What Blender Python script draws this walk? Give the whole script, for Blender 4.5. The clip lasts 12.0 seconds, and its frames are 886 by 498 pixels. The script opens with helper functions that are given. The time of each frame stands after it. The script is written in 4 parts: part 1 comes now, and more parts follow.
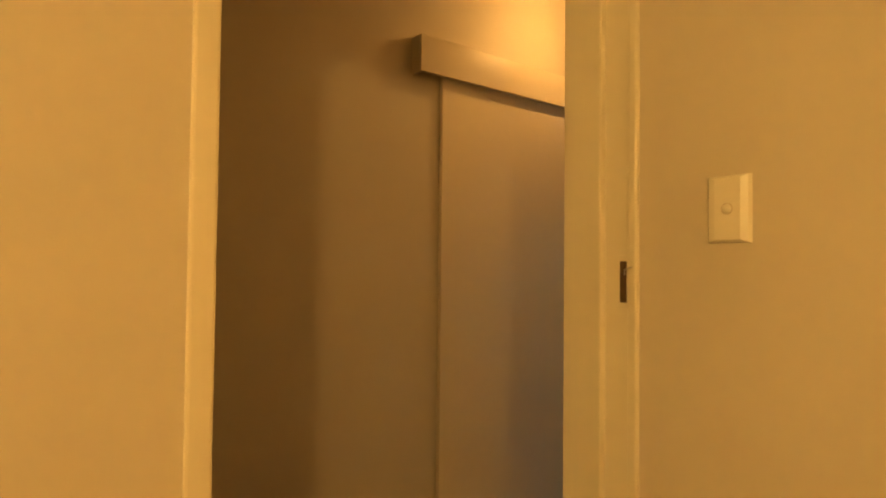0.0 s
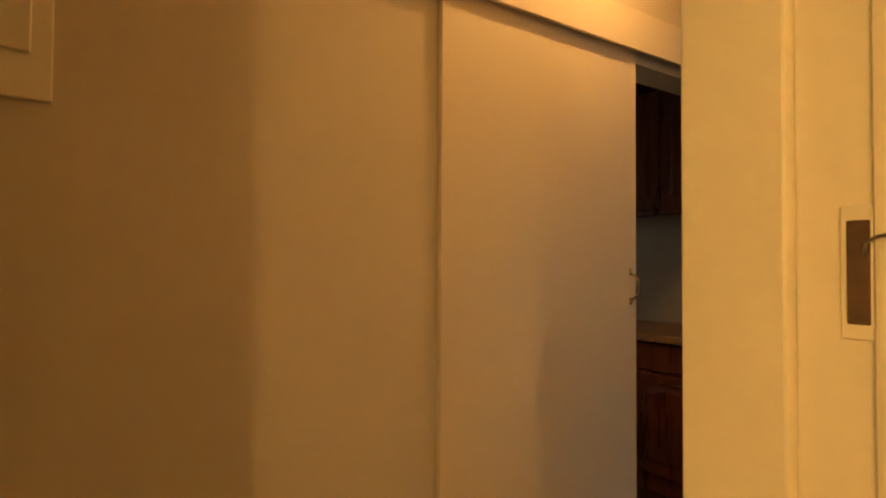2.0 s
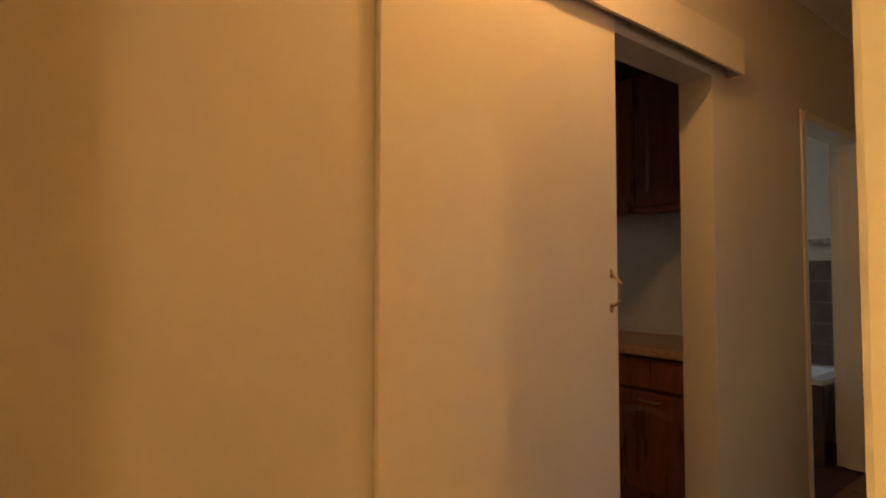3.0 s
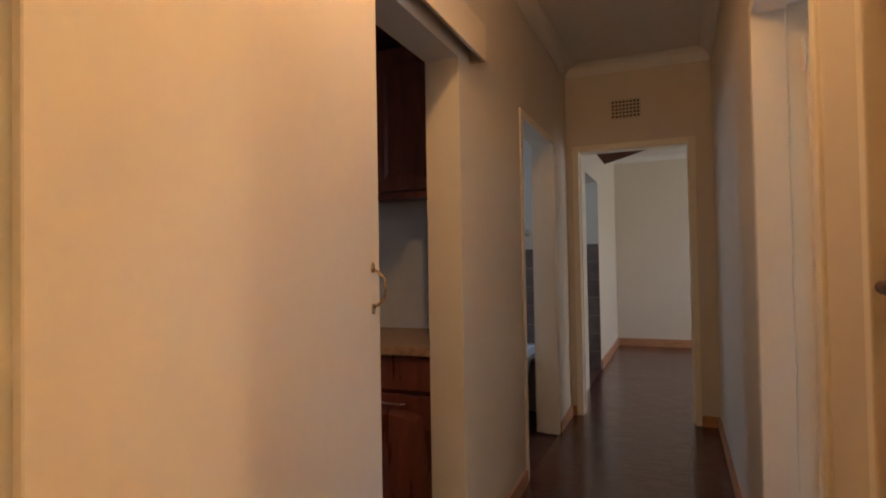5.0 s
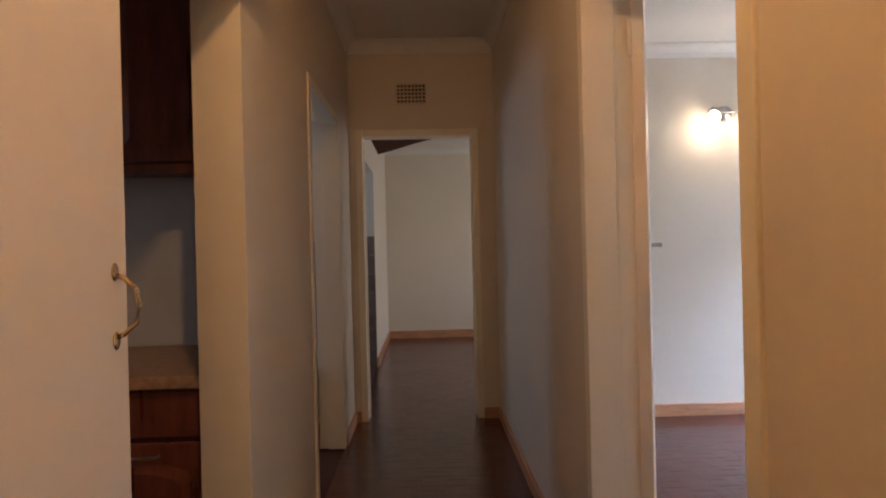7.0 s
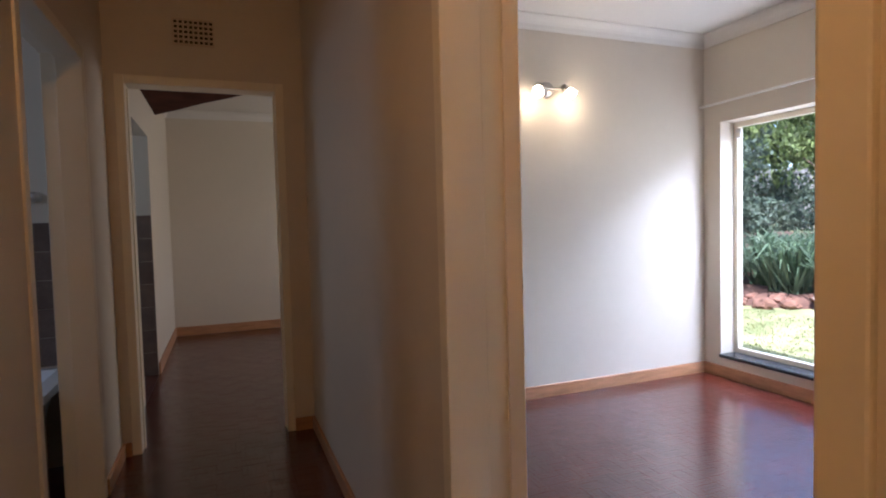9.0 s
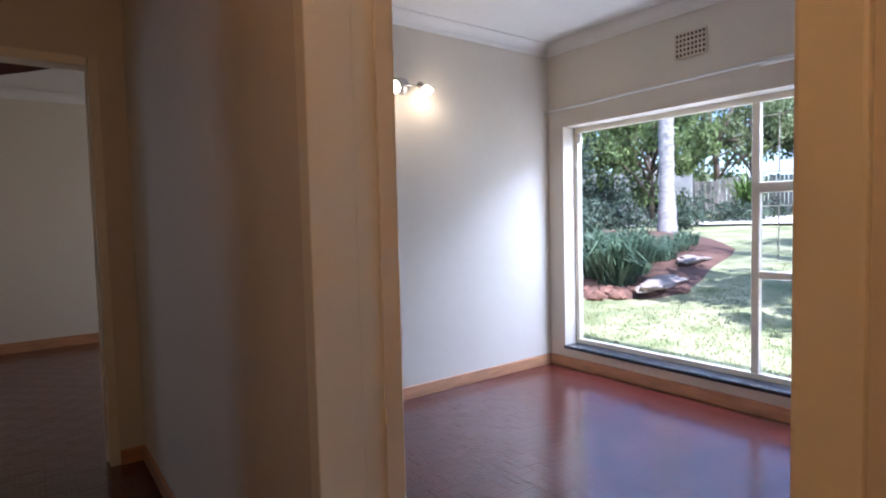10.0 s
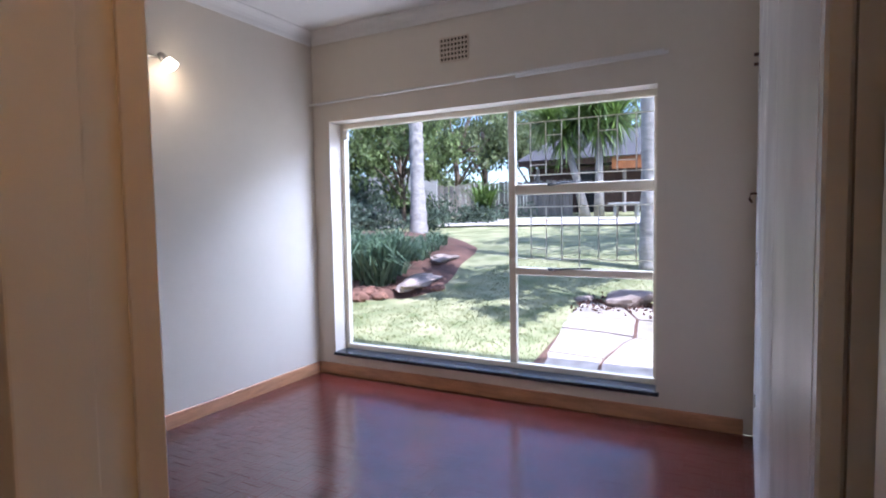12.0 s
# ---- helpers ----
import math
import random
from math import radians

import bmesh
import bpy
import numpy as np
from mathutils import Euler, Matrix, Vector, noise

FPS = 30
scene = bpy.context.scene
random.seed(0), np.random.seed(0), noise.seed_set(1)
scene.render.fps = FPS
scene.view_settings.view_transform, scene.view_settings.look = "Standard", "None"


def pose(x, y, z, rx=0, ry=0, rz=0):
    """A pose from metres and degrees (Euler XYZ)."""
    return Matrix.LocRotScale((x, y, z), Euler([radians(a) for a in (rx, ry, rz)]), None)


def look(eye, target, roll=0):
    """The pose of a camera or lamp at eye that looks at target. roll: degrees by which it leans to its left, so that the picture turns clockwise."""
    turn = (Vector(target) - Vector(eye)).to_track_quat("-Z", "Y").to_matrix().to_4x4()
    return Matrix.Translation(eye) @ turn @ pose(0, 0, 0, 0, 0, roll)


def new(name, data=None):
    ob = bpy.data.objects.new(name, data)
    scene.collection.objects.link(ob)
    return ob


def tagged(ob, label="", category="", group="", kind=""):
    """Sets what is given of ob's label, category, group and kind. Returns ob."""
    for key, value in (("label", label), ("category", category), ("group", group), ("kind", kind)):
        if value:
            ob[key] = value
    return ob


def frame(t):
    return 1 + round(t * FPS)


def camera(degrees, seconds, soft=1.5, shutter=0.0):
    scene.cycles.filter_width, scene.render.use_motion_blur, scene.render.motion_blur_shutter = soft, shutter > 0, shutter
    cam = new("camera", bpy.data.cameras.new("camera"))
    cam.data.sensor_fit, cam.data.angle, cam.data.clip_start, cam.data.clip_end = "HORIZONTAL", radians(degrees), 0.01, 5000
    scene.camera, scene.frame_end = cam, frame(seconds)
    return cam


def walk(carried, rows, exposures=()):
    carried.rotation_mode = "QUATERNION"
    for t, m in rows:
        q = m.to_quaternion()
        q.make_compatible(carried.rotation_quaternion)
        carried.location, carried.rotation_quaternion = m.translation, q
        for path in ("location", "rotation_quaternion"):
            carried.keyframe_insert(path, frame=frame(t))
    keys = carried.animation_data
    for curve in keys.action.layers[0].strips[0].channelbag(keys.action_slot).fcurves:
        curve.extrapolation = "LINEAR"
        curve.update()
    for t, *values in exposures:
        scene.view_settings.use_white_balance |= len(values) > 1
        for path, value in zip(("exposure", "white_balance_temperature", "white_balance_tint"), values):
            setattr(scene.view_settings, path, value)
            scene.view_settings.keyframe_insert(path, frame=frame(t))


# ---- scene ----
cam = camera(76.6, 12.0, soft=2.0)
# stops, kelvin, tint along the walk
EXPOSURES = [
    (0.0, 1.1, 8300, 2), (1.5, 1.45, 8000, 5), (2.5, 1.65, 7300, 9), (4.5, 2.4, 5250, 13), (5.5, 2.4, 5250, 15), (6.5, 2.35, 5350, 17),
    (8.5, 2.0, 5450, 19), (9.5, 1.78, 5150, 18), (10.5, 1.58, 4950, 18), (12.0, 1.38, 5050, 20),
]
PATH = [
    (0, (1.328, -0.636, 1.26), (-0.281, 0.551, 1.312), 0.6),
    (0.5, (1.184, -0.524, 1.254), (-0.444, 0.637, 1.308), 0.7),
    (1, (1.06, -0.416, 1.25), (-0.579, 0.73, 1.297), 0.6),
    (1.5, (0.918, -0.297, 1.242), (-0.724, 0.844, 1.287), 0.4),
    (2, (0.784, -0.172, 1.232), (-0.863, 0.963, 1.278), 0.3),
    (2.5, (0.637, -0.029, 1.208), (-0.994, 1.127, 1.273), 0.2),
    (4.3, (0.314, 0.249, 1.198), (-0.809, 1.902, 1.252), -0.6),
    (4.5, (0.284, 0.269, 1.205), (-0.729, 1.993, 1.25), -0.7),
    (5, (0.182, 0.312, 1.214), (-0.587, 2.158, 1.254), -1.0),
    (5.5, (0.074, 0.367, 1.215), (-0.439, 2.3, 1.251), -1.5),
    (6, (-0.02, 0.449, 1.223), (-0.301, 2.429, 1.246), -1.4),
    (6.5, (-0.066, 0.579, 1.218), (-0.156, 2.577, 1.232), -1.3),
    (8.5, (-0.080, 1.130, 1.247), (0.428, 3.062, 1.161), -1.6),
    (9, (-0.043, 1.266, 1.235), (0.686, 3.127, 1.142), -1.5),
    (9.5, (-0.038, 1.341, 1.241), (0.954, 3.075, 1.134), -1.4),
    (10, (-0.024, 1.422, 1.239), (1.172, 3.021, 1.128), -1.4),
    (10.5, (-0.006, 1.494, 1.238), (1.369, 2.941, 1.118), -1.3),
    (11, (0.007, 1.557, 1.227), (1.529, 2.850, 1.108), -1.0),
    (11.5, (0.023, 1.626, 1.228), (1.687, 2.730, 1.106), -1.0),
    (12, (0.091, 1.676, 1.225), (1.848, 2.623, 1.102), -1.0),
]
walk(cam, [(t, look(eye, target, roll)) for t, eye, target, roll in PATH], exposures=EXPOSURES)

# ---- light ----
world = bpy.data.worlds.new("sky")
scene.world = world
world.use_nodes = True
wn = world.node_tree.nodes
sky = wn.new("ShaderNodeTexSky")
sky.sky_type = 'NISHITA'
sky.sun_disc = False
SUN_DIR = Vector((-0.28, -0.62, 1.0)).normalized()
sky.sun_elevation = math.asin(SUN_DIR.z)
sky.sun_rotation = math.atan2(SUN_DIR.x, SUN_DIR.y)
wn["Background"].inputs["Strength"].default_value = 0.15
world.node_tree.links.new(sky.outputs[0], wn["Background"].inputs["Color"])


def lamp(name, kind, where, power, colour, size=0.1, size_y=None, target=None, angle=0.5):
    data = bpy.data.lights.new(name, kind)
    data.energy, data.color = power, colour
    if kind == 'AREA':
        data.shape, data.size, data.size_y = 'RECTANGLE', size, size_y or size
    elif kind == 'POINT':
        data.shadow_soft_size = size
    elif kind == 'SUN':
        data.angle = radians(angle)
    ob = new(name, data)
    ob.matrix_world = look(where, target) if target else pose(*where)
    return ob


lamp("sun_light", 'SUN', SUN_DIR * 30, 5.0, (1.0, 0.95, 0.86), target=(0, 0, 0))
lamp("hall_bulb", 'POINT', (-0.23, 1.34, 2.40), 4.5, (1.0, 0.52, 0.17), 0.025)
lamp("study_east_bulb", 'POINT', (3.88, -2.30, 2.06), 40, (1.0, 0.60, 0.23), 0.10)
# unseen fill, placed to brighten the study walls without spilling into the corridor
lamp("study_fill_bulb", 'POINT', (1.70, -2.88, 2.06), 27, (1.0, 0.66, 0.25), 0.10)
# area lamps in place of daylight, the bedroom ones hidden outside its window
lamp("bedroom_window_light", 'AREA', (4.05, 3.30, 2.42), 58, (0.84, 0.91, 1.0), 2.3, 0.65, target=(2.2, 3.30, 0.3))
# added fill off to the right, evens out the lamp wall
lamp("bedroom_side_fill_light", 'AREA', (5.0, 0.9, 1.35), 5, (0.98, 0.96, 0.92), 1.6, 1.9, target=(2.8, 3.0, 1.5))
# added fill strip near the ground, brightens ceiling and upper walls
lamp("bedroom_low_fill_light", 'AREA', (3.88, 3.30, -0.05), 9, (1.0, 0.97, 0.90), 2.3, 0.20, target=(2.5, 3.4, 2.3))
# added to brighten the far room, from a window never in view
lamp("far_room_fill_light", 'AREA', (3.58, 6.60, 1.4), 9, (1.0, 0.86, 0.66), 1.6, 1.2, target=(0.0, 6.7, 1.2))
# added lamps for unseen daylight; these rooms have no windows built
lamp("bath_window_light", 'AREA', (-2.50, 3.95, 1.7), 1.4, (0.80, 0.90, 1.0), 0.6, 0.6, target=(-1.0, 4.3, 1.0))
lamp("kitchen_fill_light", 'AREA', (-3.50, 1.4, 1.6), 0.8, (1.0, 0.93, 0.85), 0.8, 0.8, target=(-1.2, 2.4, 1.1))
lamp("second_bath_light", 'AREA', (-2.40, 5.6, 1.8), 2.0, (0.80, 0.95, 1.0), 0.5, 0.5, target=(-0.8, 6.6, 1.2))

# ---- materials ----


def mat(name, colour, rough=0.6, vary=0.12, scale=6.0, bump=0.0, bump_scale=120.0, metal=0.0, colour2=None, coat=0.0,
        rand=0.0, island=False, stretch=None, spec=0.5, rough_vary=0.0):
    m = bpy.data.materials.new(name)
    m.use_nodes = True
    nt = m.node_tree
    n, k = nt.nodes, nt.links.new
    b = n["Principled BSDF"]
    b.inputs["Roughness"].default_value = rough
    b.inputs["Metallic"].default_value = metal
    b.inputs["Coat Weight"].default_value = coat
    b.inputs["Coat Roughness"].default_value = 0.2
    b.inputs["Specular IOR Level"].default_value = spec
    geo = n.new("ShaderNodeNewGeometry")
    mp = n.new("ShaderNodeMapping")
    mp.inputs["Scale"].default_value = stretch or (1, 1, 1)
    k(geo.outputs["Position"], mp.inputs["Vector"])
    big, fine = n.new("ShaderNodeTexNoise"), n.new("ShaderNodeTexNoise")
    big.inputs["Scale"].default_value, big.inputs["Detail"].default_value = scale, 5
    fine.inputs["Scale"].default_value, fine.inputs["Detail"].default_value = scale * 9, 3
    k(mp.outputs[0], big.inputs["Vector"])
    k(mp.outputs[0], fine.inputs["Vector"])
    mix = n.new("ShaderNodeMath")
    mix.operation = 'MULTIPLY_ADD'
    mix.inputs[1].default_value = 0.35
    k(fine.outputs["Fac"], mix.inputs[0])
    k(big.outputs["Fac"], mix.inputs[2])
    ramp = n.new("ShaderNodeValToRGB")
    c1 = [c * (1 - vary) for c in colour]
    c2 = colour2 or [min(1, c * (1 + vary)) for c in colour]
    ramp.color_ramp.elements[0].position, ramp.color_ramp.elements[1].position = 0.42, 0.92
    ramp.color_ramp.elements[0].color, ramp.color_ramp.elements[1].color = (*c1, 1), (*c2, 1)
    k(mix.outputs[0], ramp.inputs["Fac"])
    out = ramp.outputs["Color"]
    if rand:
        hsv = n.new("ShaderNodeHueSaturation")
        src = geo.outputs["Random Per Island"] if island else n.new("ShaderNodeObjectInfo").outputs["Random"]
        mr = n.new("ShaderNodeMapRange")
        mr.inputs["To Min"].default_value, mr.inputs["To Max"].default_value = 1 - rand, 1 + rand
        k(src, mr.inputs["Value"])
        k(mr.outputs[0], hsv.inputs["Value"])
        k(out, hsv.inputs["Color"])
        out = hsv.outputs["Color"]
    k(out, b.inputs["Base Color"])
    if rough_vary:
        rr = n.new("ShaderNodeMapRange")
        rr.inputs["From Min"].default_value, rr.inputs["From Max"].default_value = 0.35, 0.75
        rr.inputs["To Min"].default_value, rr.inputs["To Max"].default_value = rough - rough_vary, rough + rough_vary
        k(big.outputs["Fac"], rr.inputs["Value"])
        k(rr.outputs[0], b.inputs["Roughness"])
    if bump:
        bn, bp = n.new("ShaderNodeTexNoise"), n.new("ShaderNodeBump")
        bn.inputs["Scale"].default_value, bn.inputs["Detail"].default_value = bump_scale, 4
        bp.inputs["Strength"].default_value, bp.inputs["Distance"].default_value = bump, 0.004
        k(mp.outputs[0], bn.inputs["Vector"])
        k(bn.outputs["Fac"], bp.inputs["Height"])
        k(bp.outputs[0], b.inputs["Normal"])
    return m


def glow(name, colour, strength):
    m = bpy.data.materials.new(name)
    m.use_nodes = True
    b = m.node_tree.nodes["Principled BSDF"]
    b.inputs["Base Color"].default_value = (*colour, 1)
    b.inputs["Emission Color"].default_value = (*colour, 1)
    b.inputs["Emission Strength"].default_value = strength
    return m


def glass(name):
    m = bpy.data.materials.new(name)
    m.use_nodes = True
    b = m.node_tree.nodes["Principled BSDF"]
    b.inputs["Transmission Weight"].default_value = 1.0
    b.inputs["Roughness"].default_value = 0.0
    b.inputs["IOR"].default_value = 1.05
    return m


PAINT = mat("wall_paint", (0.62, 0.55, 0.45), 0.55, 0.03, 1.7, 0.12, 60, rough_vary=0.05)
CEIL = mat("ceiling_paint", (0.70, 0.67, 0.62), 0.7, 0.03, 2.0, 0.08, 80)
GLOSS = mat("frame_gloss_paint", (0.76, 0.69, 0.55), 0.32, 0.02, 5.0, 0.06, 40, rough_vary=0.03)
DOOR = mat("door_paint", (0.72, 0.63, 0.50), 0.36, 0.03, 2.5, 0.08, 50, rough_vary=0.04)
WARD = mat("wardrobe_enamel", (0.78, 0.77, 0.75), 0.24, 0.03, 3.0, 0.08, 14, rough_vary=0.05)
SKIRT = mat("skirting_wood", (0.42, 0.21, 0.10), 0.42, 0.28, 5.0, 0.12, 60, stretch=(1, 1, 6), rough_vary=0.1)
PARQUET = mat("parquet_wood", (0.070, 0.012, 0.008), 0.23, 0.18, 3.0, 0.10, 70, rand=0.2, coat=0.4, rough_vary=0.04)
PARQUET_J = mat("parquet_wood_joined", (0.070, 0.012, 0.008), 0.23, 0.18, 3.0, 0.10, 70, rand=0.22, island=True, coat=0.4, rough_vary=0.04)
BED_FLOOR = mat("parquet_bed", (0.060, 0.016, 0.012), 0.45, 0.3, 12)
CHERRY = mat("cherry_wood", (0.17, 0.050, 0.026), 0.34, 0.45, 4.0, 0.1, 60, stretch=(5, 5, 0.7), rough_vary=0.08)
DARKWOOD = mat("dark_timber", (0.075, 0.024, 0.015), 0.8, 0.4, 5.0, 0.2, 40, spec=0.1)
WORKTOP = mat("worktop_laminate", (0.42, 0.27, 0.17), 0.4, 0.25, 40)
BRONZE = mat("bronzed_metal", (0.10, 0.052, 0.036), 0.42, 0.35, 30, 0.15, 90, metal=0.7, rough_vary=0.1)
BRASS = mat("aged_brass", (0.62, 0.47, 0.25), 0.24, 0.2, 60, metal=1.0, rough_vary=0.08)
STEEL = mat("brushed_steel", (0.55, 0.52, 0.48), 0.28, 0.15, 50, metal=1.0)
BLACK = mat("black_metal", (0.012, 0.012, 0.014), 0.4, 0.3, 30)
SLATE = mat("slate_sill", (0.022, 0.024, 0.030), 0.22, 0.4, 18, 0.1, 60, rough_vary=0.08)
PLASTIC = mat("switch_plastic", (0.80, 0.74, 0.62), 0.3, 0.02, 20)
LABEL = mat("label_paper", (0.62, 0.50, 0.40), 0.6, 0.05, 30)
REDINK = mat("red_ink", (0.42, 0.05, 0.035), 0.6, 0.1, 60)
HOLE_SHADE = mat("vent_shadow", (0.020, 0.015, 0.012), 0.9, 0.2, 20)
SLOT_SHADE = mat("strike_slot_shade", (0.085, 0.045, 0.025), 0.7, 0.3, 60)
VENT = mat("vent_plaster", (0.60, 0.50, 0.38), 0.7, 0.08, 20, 0.1, 80)
TILE = mat("brown_tile", (0.15, 0.105, 0.085), 0.3, 0.25, 9, rand=0.15)
WTILE = mat("white_tile", (0.62, 0.62, 0.60), 0.2, 0.05, 12, rand=0.05)
TEAL = mat("bath_paint", (0.50, 0.60, 0.58), 0.6, 0.04, 3)
ENAMEL = mat("bath_enamel", (0.82, 0.84, 0.86), 0.12, 0.02, 6)
GLASS = glass("window_glass")
LIT = glow("lit_glass", (1.0, 0.80, 0.50), 26.0)
FROST = glow("frosted_glass", (1.0, 0.78, 0.48), 5.0)
GRASS = mat("lawn_blades", (0.22, 0.26, 0.08), 0.7, 0.3, 2.0, colour2=(0.38, 0.36, 0.17), rand=0.25, island=True)
# the pale second colour puts dappled sunlight into the lawn
LAWN = mat("lawn_ground", (0.17, 0.21, 0.065), 0.9, 0.35, 2.2, 1.0, 60, colour2=(0.42, 0.39, 0.22))
SOIL = mat("red_soil", (0.12, 0.060, 0.042), 0.95, 0.45, 5.0, 0.8, 30)
ROCK = mat("garden_rock", (0.30, 0.235, 0.20), 0.85, 0.35, 5.0, 0.7, 25, rand=0.2)
RUBBLE = mat("red_rubble", (0.19, 0.095, 0.065), 0.9, 0.4, 9.0, 0.7, 30, rand=0.25)
PAVER = mat("crazy_paving", (0.40, 0.34, 0.29), 0.85, 0.35, 5.0, 0.5, 40, rand=0.1)
PATHM = mat("gravel_path", (0.52, 0.47, 0.42), 0.9, 0.2, 8.0, 0.6, 50)
BARK = mat("palm_bark", (0.35, 0.315, 0.29), 0.9, 0.35, 7.0, 0.7, 30, stretch=(1, 1, 2.5))
BARK2 = mat("tree_bark", (0.16, 0.115, 0.085), 0.9, 0.4, 8.0, 0.7, 25)
LEAF = mat("tree_leaf", (0.160, 0.203, 0.070), 0.55, 0.4, 1.2, rand=0.55, island=True)
LEAF2 = mat("pale_tree_leaf", (0.195, 0.228, 0.098), 0.55, 0.4, 1.2, rand=0.5, island=True)
YUCCA = mat("yucca_leaf", (0.135, 0.200, 0.045), 0.45, 0.4, 2.0, rand=0.5, island=True)
TUFT = mat("strap_leaf", (0.125, 0.180, 0.105), 0.5, 0.35, 3.0, rand=0.45, island=True)
SHRUB = mat("shrub_leaf", (0.095, 0.125, 0.085), 0.6, 0.4, 2.0, rand=0.5, island=True)
FENCE = mat("weathered_fence", (0.27, 0.235, 0.21), 0.85, 0.3, 6.0, 0.4, 30, stretch=(1, 1, 0.2), rand=0.15)
WHITEWALL = mat("garden_wall_plaster", (0.33, 0.315, 0.30), 0.85, 0.2, 1.5, 0.4, 20)
CABIN = mat("cabin_wall", (0.10, 0.058, 0.045), 0.8, 0.3, 4.0, 0.3, 20)
FASCIA = mat("cabin_fascia", (0.30, 0.115, 0.04), 0.6, 0.2, 5.0)
THATCH = mat("cabin_roof", (0.085, 0.080, 0.085), 0.9, 0.3, 8.0, 0.5, 30)
OUTWALL = mat("outside_plaster", (0.70, 0.64, 0.52), 0.8, 0.08, 3.0, 0.3, 60)


def leafy(m, share=0.4):
    """Lets part of the light through thin leaves."""
    nt = m.node_tree
    b, out = nt.nodes["Principled BSDF"], nt.nodes["Material Output"]
    tr, mx = nt.nodes.new("ShaderNodeBsdfTranslucent"), nt.nodes.new("ShaderNodeMixShader")
    mx.inputs["Fac"].default_value = share
    nt.links.new(b.inputs["Base Color"].links[0].from_socket, tr.inputs["Color"])
    nt.links.new(b.outputs[0], mx.inputs[1])
    nt.links.new(tr.outputs[0], mx.inputs[2])
    nt.links.new(mx.outputs[0], out.inputs["Surface"])


for leaf_material in (LEAF, LEAF2, YUCCA, TUFT, SHRUB, GRASS):
    leafy(leaf_material)

# ---- mesh helpers ----


def add_box(bm, x0, x1, y0, y1, z0, z1, bevel=0.0, seg=1):
    r = bmesh.ops.create_cube(bm, size=1.0)
    vs = r["verts"]
    for v in vs:
        v.co = Vector((x0 + (v.co.x + 0.5) * (x1 - x0), y0 + (v.co.y + 0.5) * (y1 - y0), z0 + (v.co.z + 0.5) * (z1 - z0)))
    if bevel:
        es = list({e for v in vs for e in v.link_edges})
        bmesh.ops.bevel(bm, geom=es, offset=bevel, segments=seg, affect='EDGES', profile=0.6)
    return bm


def box(*a, bevel=0.0, seg=1):
    return add_box(bmesh.new(), *a, bevel=bevel, seg=seg)


def add_cyl(bm, p0, p1, r0, r1=None, seg=14):
    p0, p1 = Vector(p0), Vector(p1)
    r1 = r0 if r1 is None else r1
    r = bmesh.ops.create_cone(bm, cap_ends=True, segments=seg, radius1=r0, radius2=r1, depth=(p1 - p0).length)
    rot = (p1 - p0).to_track_quat("Z", "Y").to_matrix().to_4x4()
    bmesh.ops.transform(bm, matrix=Matrix.Translation((p0 + p1) / 2) @ rot, verts=r["verts"])
    return bm


def cyl(*a, **k):
    return add_cyl(bmesh.new(), *a, **k)


def add_tube(bm, pts, radii, seg=8):
    """A swept tube through the points."""
    rings = []
    for i, p in enumerate(pts):
        p = Vector(p)
        d = Vector(pts[min(i + 1, len(pts) - 1)]) - Vector(pts[max(i - 1, 0)])
        q = d.to_track_quat("Z", "Y")
        r = radii[i] if isinstance(radii, (list, tuple)) else radii
        rings.append([bm.verts.new(p + q @ Vector((r * math.cos(a), r * math.sin(a), 0)))
                      for a in (2 * math.pi * j / seg for j in range(seg))])
    for a, b in zip(rings, rings[1:]):
        for j in range(seg):
            bm.faces.new((a[j], a[(j + 1) % seg], b[(j + 1) % seg], b[j]))
    bm.faces.new(rings[0][::-1])
    bm.faces.new(rings[-1])
    return bm


def tube(pts, radii, seg=8):
    return add_tube(bmesh.new(), pts, radii, seg)


def mesh_of(name, bm, material, smooth=False):
    me = bpy.data.meshes.new(name)
    bmesh.ops.recalc_face_normals(bm, faces=bm.faces)
    bm.to_mesh(me)
    bm.free()
    me.materials.append(material)
    if smooth:
        for p in me.polygons:
            p.use_smooth = True
    return me


def part(name, bm, material, parent=None, label="", smooth=False):
    ob = new(name, mesh_of(name, bm, material, smooth))
    if parent:
        ob.parent = parent
        ob.matrix_parent_inverse = parent.matrix_world.inverted()
    if label:
        ob["label"] = label
    return ob


def thing(name, label, category, where=(0, 0, 0), group="", kind=""):
    e = new(name)
    e.empty_display_size = 0.05
    e.location = where
    bpy.context.view_layer.update()
    return tagged(e, label, category, group, kind)


def structure(name, bm, material, label, category, smooth=False):
    return tagged(part(name, bm, material, None, "", smooth), label, category, "", "structure")


def wall(name, axis, c0, c1, a0, a1, z0, z1, holes, material, label):
    """A wall of thickness c0..c1 that runs a0..a1, with openings (a, a, z, z) through it."""
    bm = bmesh.new()

    def put(p, q, u, v):
        if q - p > 1e-4 and v - u > 1e-4:
            if axis == "y":
                add_box(bm, c0, c1, p, q, u, v)
            else:
                add_box(bm, p, q, c0, c1, u, v)
    at = a0
    for p, q, u, v in sorted(holes):
        put(at, p, z0, z1)
        put(p, q, z0, u)
        put(p, q, v, z1)
        at = q
    put(at, a1, z0, z1)
    return structure(name, bm, material, label, "wall")


